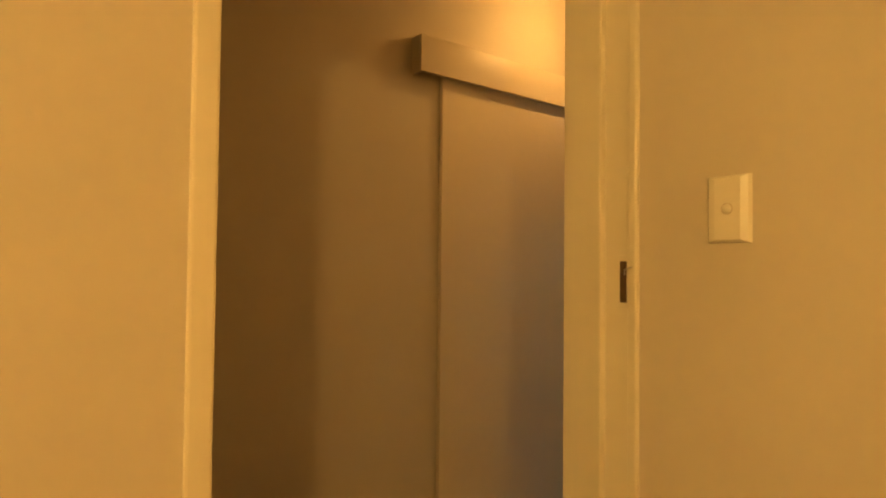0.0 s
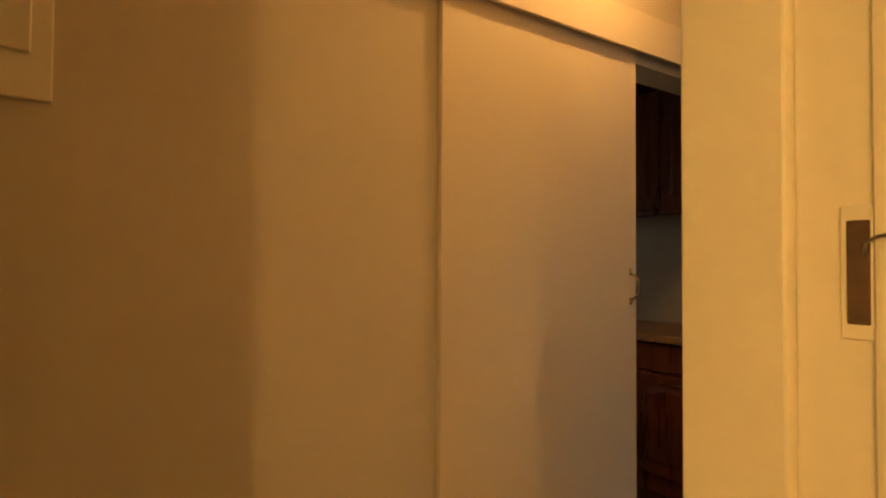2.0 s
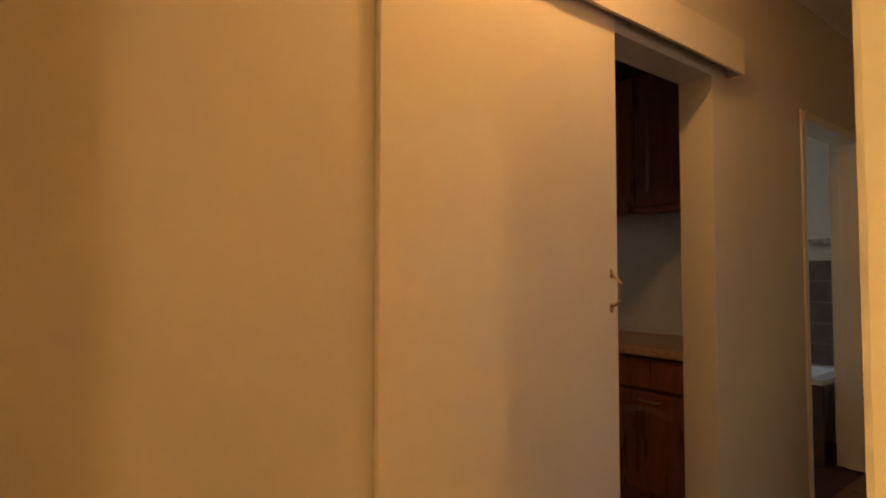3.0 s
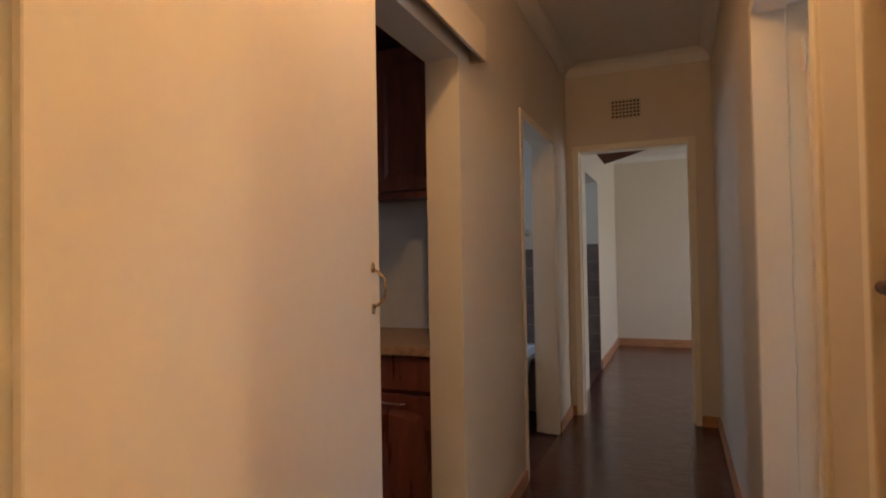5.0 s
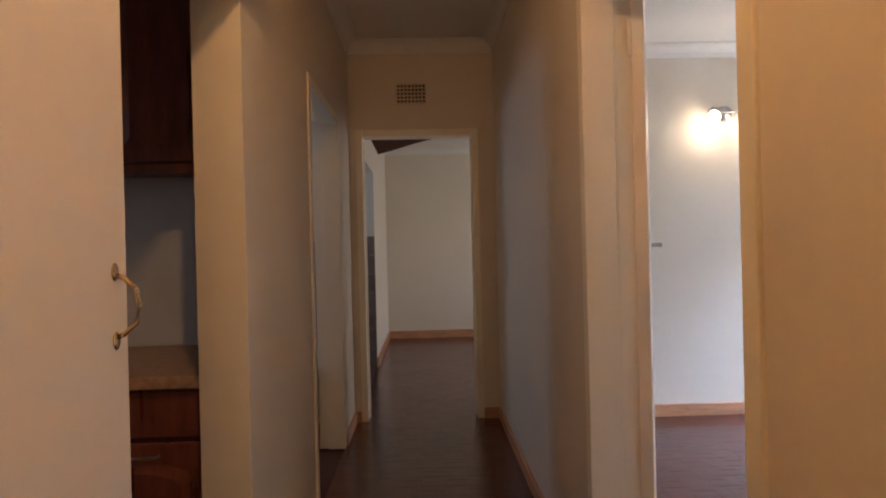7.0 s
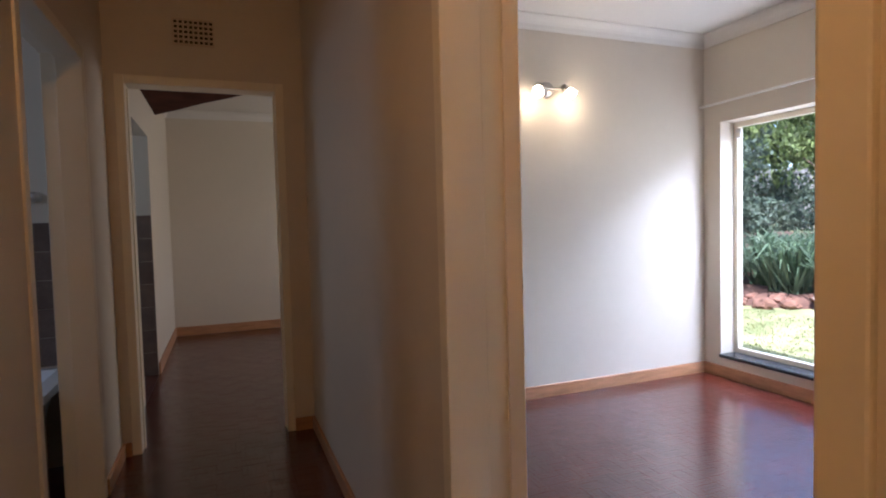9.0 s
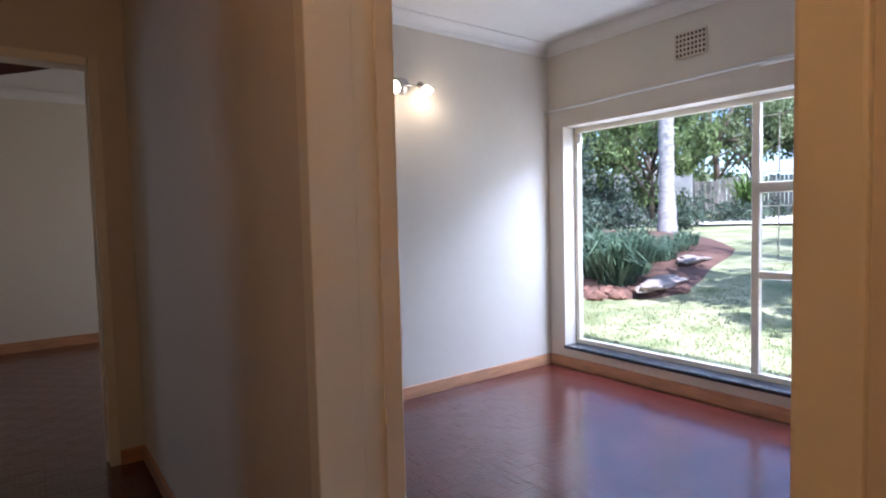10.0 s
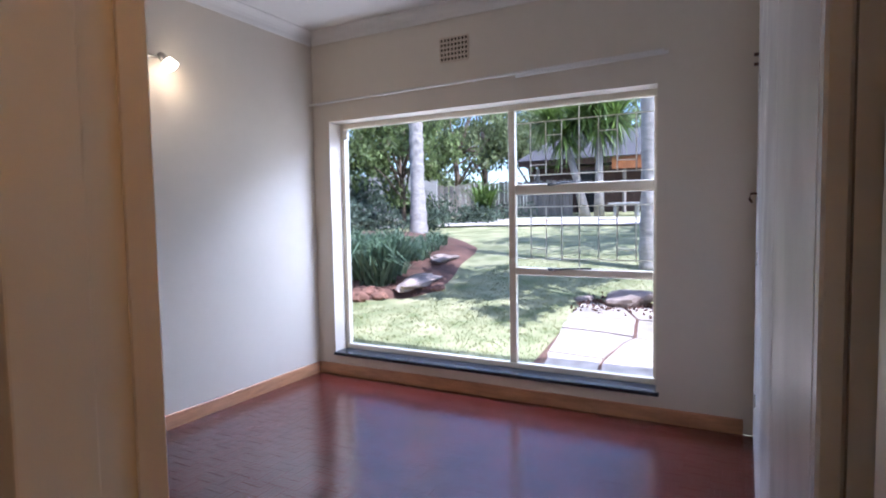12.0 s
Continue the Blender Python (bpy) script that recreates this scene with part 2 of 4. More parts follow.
# ---- setting: walls, floors, ceilings ----
XL, XR, TH = -0.60, 0.44, 0.16
WX, BY = 3.49, 4.63          # bedroom window wall and lamp wall
WY0, WY1, WZ0, WZ1 = 2.12, 4.475, 0.150, 1.940
WALLTXT = "cream painted plaster wall with faint unevenness"
wall("wall_west", "y", XL - 0.145, XL, -1.22, 8.56, 0, 2.80,
     [(1.50, 2.38, 0, 2.02), (3.31, 4.23, 0, 2.04), (5.70, 6.60, 0, 2.03)], PAINT, WALLTXT)
wall("wall_east", "y", XR, XR + TH, -3.0, 4.73, 0, 2.80,
     [(-0.475, 0.412, 0, 2.07), (0.46, 1.30, 0, 2.07), (1.558, 2.507, 0, 2.07)], PAINT, WALLTXT)
wall("wall_corridor_end", "x", 4.73, 4.85, XL, XR, 0, 2.80, [(-0.548, 0.316, 0, 2.07)], PAINT, "cream painted wall above and beside a doorway")
wall("wall_corridor_start", "x", -1.22, -1.10, XL, XR, 0, 2.80, [], PAINT, WALLTXT)
wall("wall_study_north", "x", 0.394, 0.455, XR + TH, 4.0, 0, 2.80, [], PAINT, "warmly lit cream wall beside a door frame")
wall("wall_study_south", "x", -3.12, -3.0, XR, 4.0, 0, 2.80, [], PAINT, WALLTXT)
wall("wall_study_east", "y", 4.0, 4.12, -3.12, 0.455, 0, 2.80, [], PAINT, WALLTXT)
wall("wall_bedroom_south", "x", 0.94, 1.06, XR + TH, WX, 0, 2.80, [], PAINT, WALLTXT)
wall("wall_bedroom_north", "x", BY, BY + 0.12, XR + TH, WX, 0, 2.80, [], PAINT, "pale painted bedroom wall carrying a lit wall lamp")
# the second opening, never in view, is added for the far room's lamp
wall("wall_window", "y", WX, WX + 0.23, 0.94, 8.56, 0, 2.80, [(WY0, WY1, WZ0, WZ1), (5.8, 7.4, 0.7, 2.0)], PAINT,
     "pale painted wall around a large picture window")
wall("wall_far_room", "x", 8.44, 8.56, XL, WX, 0, 2.80, [], PAINT, "cream back wall of the far room")
wall("wall_kitchen_north", "x", 3.05, 3.17, -3.6, XL - 0.145, 0, 2.80, [], PAINT, "kitchen wall behind the cabinets")
wall("wall_kitchen_south", "x", 0.2, 0.32, -3.6, XL - 0.145, 0, 2.80, [], PAINT, "plain kitchen wall")
wall("wall_kitchen_west", "y", -3.72, -3.6, 0.2, 7.12, 0, 2.80, [], PAINT, "plain kitchen wall")
wall("wall_bath_north", "x", 4.73, 4.85, -3.6, XL - 0.145, 0, 2.80, [], PAINT, "white painted bathroom wall above tiles")
wall("wall_second_bath_north", "x", 6.60, 6.72, -3.6, XL - 0.145, 0, 2.80, [], TEAL, "pale green bathroom wall above tiles")

structure("floor", box(-3.72, WX, -3.12, 8.56, -0.12, -0.010), BED_FLOOR, "dark red-brown lacquered parquet floor", "floor")
structure("ceiling", box(XL, XR, -1.1, 4.73, 2.70, 2.78), CEIL, "plain off-white corridor ceiling", "ceiling")
structure("ceiling_bedroom", box(XR + TH, WX, 1.06, BY, 2.61, 2.69), CEIL, "plain off-white bedroom ceiling", "ceiling")
structure("ceiling_study", box(XR + TH, 4.0, -3.0, 0.36, 2.66, 2.74), CEIL, "plain off-white ceiling", "ceiling")
structure("ceiling_far_room", box(XL, WX, 4.85, 8.44, 2.60, 2.68), CEIL, "plain off-white ceiling of the far room", "ceiling")
structure("ceiling_kitchen", box(-3.6, XL - 0.145, 0.32, 3.05, 2.34, 2.42), DARKWOOD, "dark stained timber kitchen ceiling", "ceiling")
structure("ceiling_bath", box(-3.6, XL - 0.145, 3.17, 6.6, 2.5, 2.58), CEIL, "white bathroom ceiling", "ceiling")
structure("roof", box(-4.2, 3.82, -3.5, 9.1, 2.82, 2.98), THATCH, "flat dark roof slab over the house", "roof")
# sloping dark timber bulkhead just past the end doorway
bm = bmesh.new()
pl = [(XL, 4.85), (XR + 0.3, 4.85), (XR + 0.3, 5.60), (0.30, 6.05), (0.06, 6.40), (-0.16, 6.68), (-0.38, 7.02), (XL, 7.32)]
lo = [bm.verts.new((x, y, 2.34)) for x, y in pl]
hi = [bm.verts.new((x, y, 2.44)) for x, y in pl]
bm.faces.new(lo)
bm.faces.new(hi)
for i in range(len(pl)):
    j = (i + 1) % len(pl)
    bm.faces.new((lo[i], lo[j], hi[j], hi[i]))
structure("ceiling_bulkhead", bm, DARKWOOD, "dark brown timber ceiling bulkhead with an uneven edge", "ceiling")


def cornice(name, p0, p1, inward, z, size=0.085):
    """A plaster cove along p0-p1 under a ceiling at z."""
    bm = bmesh.new()
    prof = [(0.0, -size), (0.008, -size), (0.010, -size + 0.008)]
    prof += [(size - (size - 0.012) * math.cos(a), -(size - 0.006) + (size - 0.014) * math.sin(a)) for a in (0.1, 0.4, 0.7, 1.0, 1.3, 1.55)]
    prof += [(size, -0.002), (0.0, -0.002)]
    rings = []
    for p in (p0, p1):
        rings.append([bm.verts.new((p[0] + inward[0] * u, p[1] + inward[1] * u, z + v)) for u, v in prof])
    n = len(prof)
    for i in range(n):
        bm.faces.new((rings[0][i], rings[0][(i + 1) % n], rings[1][(i + 1) % n], rings[1][i]))
    bm.faces.new(rings[0])
    bm.faces.new(rings[1][::-1])
    return structure(name, bm, CEIL, "white plaster cove cornice under the ceiling", "cornice")


cornice("trim_cornice_1", (XL, -1.1), (XL, 4.73), (1, 0), 2.70)
cornice("trim_cornice_2", (XR, -1.1), (XR, 4.73), (-1, 0), 2.70)
cornice("trim_cornice_3", (XL, 4.73), (XR, 4.73), (0, -1), 2.70)
cornice("trim_cornice_4", (XR + TH, BY), (WX, BY), (0, -1), 2.61)
cornice("trim_cornice_5", (WX, 1.06), (WX, BY), (-1, 0), 2.61)
cornice("trim_cornice_6", (XL, 8.44), (WX, 8.44), (0, -1), 2.60)
cornice("trim_cornice_7", (XL, 7.35), (XL, 8.44), (1, 0), 2.60)


def skirting(name, x0, x1, y0, y1, h=0.075, label="varnished brown timber skirting board"):
    bm = box(x0, x1, y0, y1, -0.004, h, bevel=0.004)
    return structure(name, bm, SKIRT, label, "skirting")


S = 0.016
skirting("baseboard_1", XL, XL + S, 2.385, 3.295)
skirting("baseboard_2", XL, XL + S, 4.25, 4.73)
skirting("baseboard_3", XR - S, XR, 2.52, 4.73)
skirting("baseboard_4", XL + S, -0.554, 4.73 - S, 4.73)
skirting("baseboard_5", 0.322, XR - S, 4.73 - S, 4.73)
skirting("baseboard_6", XR + TH, WX - S, BY - S, BY, 0.085)
skirting("baseboard_7", WX - S, WX, 1.67, BY, 0.085)
skirting("baseboard_8", XL, WX, 8.44 - S, 8.44, 0.10)
skirting("baseboard_9", XL, XL + S, 6.61, 8.44 - S, 0.10)
skirting("baseboard_10", XL, XL + S, -1.10, 0.70)
skirting("baseboard_11", XR - S, XR, 1.31, 1.545)


def door_frame(name, c0, c1, head, x0, x1, rebate_high=True, proud=0.009, label="cream gloss-painted steel door frame"):
    """A pressed frame in a wall that spans x0..x1, clear opening c0..c1 along y; the rebate lies on the far or near face."""
    f = thing(name, label, "door frame", (x0, c0, 0), kind="structure")
    a, b = x0 - proud, x1 + 0.009
    mid = a + 0.105 if rebate_high else b - 0.105
    deep, shallow = ((a, mid), (mid, b)) if rebate_high else ((mid, b), (a, mid))
    for nm, c, s in (("jamb", c0, -1), ("jamb", c1, 1)):
        bm = bmesh.new()
        lo, hi = sorted((c, c + s * 0.047))
        add_box(bm, *deep, lo, hi, 0, head + 0.047, bevel=0.004, seg=2)
        lo, hi = sorted((c + s * 0.015, c + s * 0.047))
        add_box(bm, *shallow, lo, hi, 0, head + 0.047, bevel=0.004, seg=2)
        part(nm, bm, GLOSS, f)
    bm = bmesh.new()
    add_box(bm, *deep, c0 + 0.002, c1 - 0.002, head, head + 0.047, bevel=0.004, seg=2)
    add_box(bm, *shallow, c0 + 0.002, c1 - 0.002, head + 0.015, head + 0.047, bevel=0.004, seg=2)
    part("head", bm, GLOSS, f)
    return f


study_frame = door_frame("door_1", -0.435, 0.372, 2.03, XR, XR + TH, proud=0.002)
bed_frame = door_frame("door_2", 1.600, 2.465, 2.03, XR, XR + TH)
store_frame = door_frame("door_3", 0.505, 1.258, 2.03, XR, XR + TH, rebate_high=False)
bath_frame = door_frame("door_4", 3.355, 4.188, 2.00, XL - 0.145, XL, rebate_high=False)
# end doorway, along x
endf = thing("door_5", "cream gloss-painted steel door frame", "door frame", (-0.505, 4.73, 0), kind="structure")
for c, s in ((-0.505, -1), (0.276, 1)):
    lo, hi = sorted((c, c + s * 0.047))
    part("jamb", box(lo, hi, 4.721, 4.859, 0, 2.077, bevel=0.004, seg=2), GLOSS, endf)
    lo, hi = sorted((c - s * 0.007, c))
    part("door_stop", box(lo, hi, 4.80, 4.84, 0, 2.018, bevel=0.003), GLOSS, endf)
part("head", box(-0.503, 0.274, 4.721, 4.859, 2.03, 2.077, bevel=0.004, seg=2), GLOSS, endf)
part("bead", box(0.603, 0.626, 0.3825, 0.398, 0, 2.06, bevel=0.006, seg=3), GLOSS, study_frame)
# strike recess's shade as a dark raised box; bent strip on study jamb
part("strike_shade", box(0.585, 0.602, 0.3828, 0.3855, 1.181, 1.269, bevel=0.001), SLOT_SHADE, study_frame, "dark rectangular box painted as shade in the strike slot")
part("strike_plate", box(0.580, 0.606, 0.3845, 0.3862, 1.168, 1.282, bevel=0.001), GLOSS, study_frame, "paint-chipped strike plate")
part("strike_tongue", tube([(0.598, 0.382, 1.240), (0.601, 0.378, 1.250), (0.608, 0.376, 1.254), (0.620, 0.378, 1.257)], 0.0016, 6), STEEL, study_frame, "bent steel strike lip")

# ---- corridor things ----
# sliding kitchen door with its pelmet and brass handle
sd = thing("sliding_door", "cream painted flush sliding door, half open, with brass pull", "door", (XL + 0.02, 1.2, 0))
part("leaf", box(-0.594, -0.572, 0.756, 1.667, 0.012, 2.065, bevel=0.0025), DOOR, sd)
hd = part("handle", tube([(-0.569, 1.630, 1.192), (-0.558, 1.632, 1.186), (-0.544, 1.640, 1.170), (-0.540, 1.643, 1.142),
                          (-0.544, 1.640, 1.114), (-0.558, 1.632, 1.098), (-0.569, 1.630, 1.092)], 0.0042, 10), BRASS, sd, "aged brass bow handle", True)
for z in (1.197, 1.087):
    bm = bmesh.new()
    bmesh.ops.create_uvsphere(bm, u_segments=12, v_segments=8, radius=0.5)
    bmesh.ops.transform(bm, matrix=Matrix.Translation((-0.571, 1.629, z)) @ Matrix.Diagonal((0.007, 0.020, 0.030, 1)), verts=bm.verts)
    part("handle_plate", bm, BRASS, hd, "", True)
pel = thing("door_pelmet", "cream painted box pelmet over the sliding door track", "pelmet", (XL, 1.5, 2.04))
part("front_board", box(-0.547, -0.533, 0.617, 2.534, 2.038, 2.190, bevel=0.002), DOOR, pel)
part("top_board", box(-0.5995, -0.5475, 0.617, 2.534, 2.176, 2.190), DOOR, pel)
part("end_board", box(-0.5995, -0.5475, 0.617, 0.631, 2.038, 2.1755), DOOR, pel)
part("end_board", box(-0.5995, -0.5475, 2.520, 2.534, 2.038, 2.1755), DOOR, pel)
part("track", box(-0.590, -0.562, 0.64, 2.51, 2.085, 2.110), STEEL, pel, "galvanised steel track")

# distribution board on the corridor wall
db = thing("distribution_board", "cream electrical distribution board with a red printed label", "fuse box", (XL, -0.33, 1.55))
part("plate", box(XL, XL + 0.012, -0.48, -0.184, 1.549, 1.858, bevel=0.003), PLASTIC, db)
part("cover", box(XL + 0.012, XL + 0.024, -0.45, -0.220, 1.640, 1.790, bevel=0.003), PLASTIC, db)
lab = part("label_strip", box(XL + 0.012, XL + 0.0135, -0.30, -0.187, 1.806, 1.850), LABEL, db, "paper label edged in red")
for a in ((-0.30, -0.187, 1.847, 1.850), (-0.30, -0.187, 1.806, 1.809), (-0.190, -0.187, 1.809, 1.847), (-0.30, -0.297, 1.809, 1.847),
          (-0.285, -0.215, 1.833, 1.837), (-0.29, -0.205, 1.825, 1.828), (-0.28, -0.22, 1.817, 1.820)):
    part("printed_bar", box(XL + 0.0135, XL + 0.0142, *a), REDINK, lab)

# light switch in the study
sw = thing("light_switch", "cream plastic light switch plate with a round button", "switch", (0.815, 0.394, 1.36))
bm = bmesh.new()
rings = []
for d, ins in ((0.0, 0.0), (0.007, 0.004), (0.011, 0.015), (0.0115, 0.017)):
    rings.append([bm.verts.new((0.815 + sx * (0.040 - ins), 0.394 - d, 1.365 + sz * (0.062 - ins * 0.35))) for sx, sz in ((-1, -1), (1, -1), (1, 1), (-1, 1))])
for a, b in zip(rings, rings[1:]):
    for i in range(4):
        bm.faces.new((a[i], a[(i + 1) % 4], b[(i + 1) % 4], b[i]))
bm.faces.new(rings[-1])
part("plate", bm, PLASTIC, sw)
part("button", cyl((0.815, 0.3825, 1.365), (0.815, 0.3780, 1.365), 0.0085, 0.0075, seg=20), PLASTIC, sw, "round push button", True)
part("rim", tube([(0.815 + 0.0098 * math.cos(a), 0.3822, 1.365 + 0.0098 * math.sin(a)) for a in [i * math.pi / 10 for i in range(21)]], 0.0009, 6), VENT, sw)


def lever_handle(parent, x, y, z, nx, dy, name="lever_handle", reach=1.0):
    """A bronzed lever on a plate; nx: side it faces along x; dy: the way the lever points."""
    h = part(name, box(*sorted((x, x + nx * 0.007)), y - 0.021, y + 0.021, z - 0.072, z + 0.072, bevel=0.003, seg=2), BRONZE, parent, "bronzed lever handle on a plate")
    pts = [(x + nx * 0.006, y, z + 0.022), (x + nx * 0.040 * reach, y, z + 0.022), (x + nx * 0.050 * reach, y + dy * 0.012, z + 0.023),
           (x + nx * 0.052 * reach, y + dy * 0.05, z + 0.022), (x + nx * 0.050 * reach, y + dy * 0.115, z + 0.018)]
    part("lever", tube(pts, [0.010, 0.009, 0.009, 0.008, 0.006], 10), BRONZE, h, "", True)
    part("rose", cyl((x + nx * 0.006, y, z + 0.022), (x + nx * 0.014, y, z + 0.022), 0.014, 0.012), BRONZE, h, "", True)
    return h


lobby = thing("open_door", "cream painted flush door standing open beside the wall, bronzed lever", "door", (-0.424, -0.7, 0))
part("leaf", box(-0.444, -0.404, -1.085, -0.293, 0.008, 2.03, bevel=0.002), DOOR, lobby)
lever_handle(lobby, -0.404, -0.359, 1.235, 1, -1)
part("latch_bolt", box(-0.430, -0.418, -0.293, -0.284, 1.246, 1.264, bevel=0.002), BRONZE, lobby, "small latch bolt")
for z in (0.25, 1.05, 1.80):
    part("hinge", cyl((-0.400, -1.088, z), (-0.400, -1.088, z + 0.10), 0.007), STEEL, lobby)
shut = thing("closed_door", "cream painted flush door, shut, with bronzed lever handle", "door", (XR + 0.01, 0.9, 0))
part("leaf", box(XR + 0.022, XR + 0.060, 0.507 - 0.011, 1.256 + 0.011, 0.008, 2.035, bevel=0.002), DOOR, shut)
lever_handle(shut, XR + 0.022, 1.232, 1.145, -1, -1, reach=0.6)

# bedroom door, folded back into the room on its hinges
bd = thing("bedroom_door", "cream painted flush door folded wide open into the bedroom", "door", (0.615, 2.468, 0))
d = Vector((math.sin(radians(22.5)), math.cos(radians(22.5)), 0))
nrm = Vector((d.y, -d.x, 0))
turn = Matrix.Translation((0.590, 2.466, 0)) @ Matrix(((d.x, -nrm.x, 0, 0), (d.y, -nrm.y, 0, 0), (0, 0, 1, 0), (0, 0, 0, 1)))


def turned(bm, m):
    bmesh.ops.transform(bm, matrix=m, verts=bm.verts)
    return bm


leaf = part("leaf", turned(box(0.0, 0.79, -0.040, 0.0, 0.008, 2.02, bevel=0.002), turn), DOOR, bd)
for z in (0.22, 1.82):
    part("hinge", turned(box(-0.0015, 0.0, -0.034, -0.004, z, z + 0.10), turn), GLOSS, bd, "painted steel hinge leaf")
    part("hinge_pin", cyl((0.584, 2.462, z - 0.004), (0.584, 2.462, z + 0.104), 0.0065), GLOSS, bd)
bh = part("key_plate", turned(box(0.715, 0.745, -0.043, -0.040, 1.11, 1.27, bevel=0.001), turn), STEEL, bd, "slim steel lock plate")
part("lever", turned(tube([(0.73, -0.043, 1.215), (0.73, -0.075, 1.215), (0.725, -0.082, 1.214), (0.705, -0.082, 1.212)], 0.007, 8), turn), STEEL, bh, "", True)
bh2 = part("key_plate", turned(box(0.715, 0.745, 0.0, 0.003, 1.11, 1.27, bevel=0.001), turn), STEEL, bd, "slim steel lock plate")
part("lever", turned(tube([(0.73, 0.003, 1.215), (0.73, 0.03, 1.215), (0.725, 0.036, 1.214), (0.705, 0.036, 1.212)], 0.007, 8), turn), STEEL, bh2, "", True)


def vent(name, wall_axis, c, face, a0, a1, z0, z1, nx=8, nz=5):
    """An air brick: a frame and bars with round-cornered holes over a dark backing."""
    v = thing(name, "cream louvred air vent brick with small square holes", "vent", (c, a0, z0) if wall_axis == "x" else (a0, c, z0))

    def bx(p, q, u, w, d0, d1, bev=0.0):
        lo, hi = sorted((c + face * d0, c + face * d1))
        return box(lo, hi, p, q, u, w, bevel=bev) if wall_axis == "x" else box(p, q, lo, hi, u, w, bevel=bev)
    # flat dark sheet on the wall in place of shade inside the holes
    part("backing", bx(a0, a1, z0, z1, 0.0005, 0.002), HOLE_SHADE, v, "flat dark sheet painted as the shade in the vent holes")
    sx, sz = (a1 - a0) / nx, (z1 - z0) / nz
    for i in range(nx + 1):
        w = 0.19 * sx
        part("bar", bx(a0 + i * sx - w, a0 + i * sx + w, z0, z1, 0.002, 0.011, 0.001), VENT, v)
    for j in range(nz + 1):
        w = 0.20 * sz
        part("slat", bx(a0, a1, z0 + j * sz - w, z0 + j * sz + w, 0.002, 0.0125, 0.001), VENT, v)
    return v


vent("air_vent", "y", 4.73, -1, -0.252, -0.045, 2.262, 2.398)
vent("air_vent", "x", WX, -1, 3.293, 3.500, 2.246, 2.400)

# hall ceiling lamp, out of sight above the path
cl = thing("ceiling_lamp", "small pendant ceiling lamp with a warm bare bulb", "lamp", (-0.23, 1.34, 2.70))
part("rose", cyl((-0.23, 1.34, 2.70), (-0.23, 1.34, 2.67), 0.05, 0.04, seg=24), PLASTIC, cl, "", True)
part("cord", cyl((-0.23, 1.34, 2.67), (-0.23, 1.34, 2.50), 0.004), PLASTIC, cl)
part("holder", cyl((-0.23, 1.34, 2.50), (-0.23, 1.34, 2.44), 0.014, 0.020), BRASS, cl, "brass bulb holder", True)

# unseen fittings added around both study bulbs, behind the start of the walk
for (bx, by), (dx, dy) in (((4.0, -2.30), (-1, 0)), ((1.70, -3.0), (0, 1))):
    sl = thing("added_study_lamp", "small brushed steel wall lamp, unseen, added around a study bulb", "lamp", (bx, by, 2.15), "study wall lamps")
    part("base", cyl((bx, by, 2.20), (bx + dx * 0.02, by + dy * 0.02, 2.20), 0.05, 0.045, seg=20), STEEL, sl, "", True)
    part("arm", tube([(bx + dx * 0.02, by + dy * 0.02, 2.20), (bx + dx * 0.08, by + dy * 0.08, 2.24), (bx + dx * 0.12, by + dy * 0.12, 2.21)], 0.007, 8), STEEL, sl, "", True)
    part("holder", cyl((bx + dx * 0.12, by + dy * 0.12, 2.22), (bx + dx * 0.12, by + dy * 0.12, 2.17), 0.014, 0.022), STEEL, sl, "", True)

# ---- kitchen ----


def arch_door(parent, x0, x1, y, z0, z1, name="door"):
    """A cherry cabinet door facing -y with a raised arched panel."""
    dr = part(name, box(x0 + 0.003, x1 - 0.003, y - 0.020, y, z0 + 0.003, z1 - 0.003, bevel=0.004, seg=2), CHERRY, parent)
    w = x1 - x0
    bm = bmesh.new()
    rim, top = [], []
    steps = [(x0 + 0.06, z0 + 0.06), (x1 - 0.06, z0 + 0.06), (x1 - 0.06, z1 - 0.11)]
    steps += [(x0 + w / 2 + (w / 2 - 0.06) * math.cos(a), z1 - 0.11 + 0.05 * math.sin(a)) for a in (0.5, 1.0, 1.57, 2.1, 2.6)]
    steps += [(x0 + 0.06, z1 - 0.11)]
    cx, cz = (x0 + x1) / 2, (z0 + z1) / 2
    for x, z in steps:
        rim.append(bm.verts.new((x, y - 0.0195, z)))
    for x, z in steps:
        top.append(bm.verts.new((x + (0.028 if x < cx else -0.028), y - 0.031, z + (0.028 if z < cz else -0.028))))
    n = len(steps)
    for i in range(n):
        bm.faces.new((rim[i], rim[(i + 1) % n], top[(i + 1) % n], top[i]))
    bm.faces.new(top)
    part("panel", bm, CHERRY, dr)
    return dr


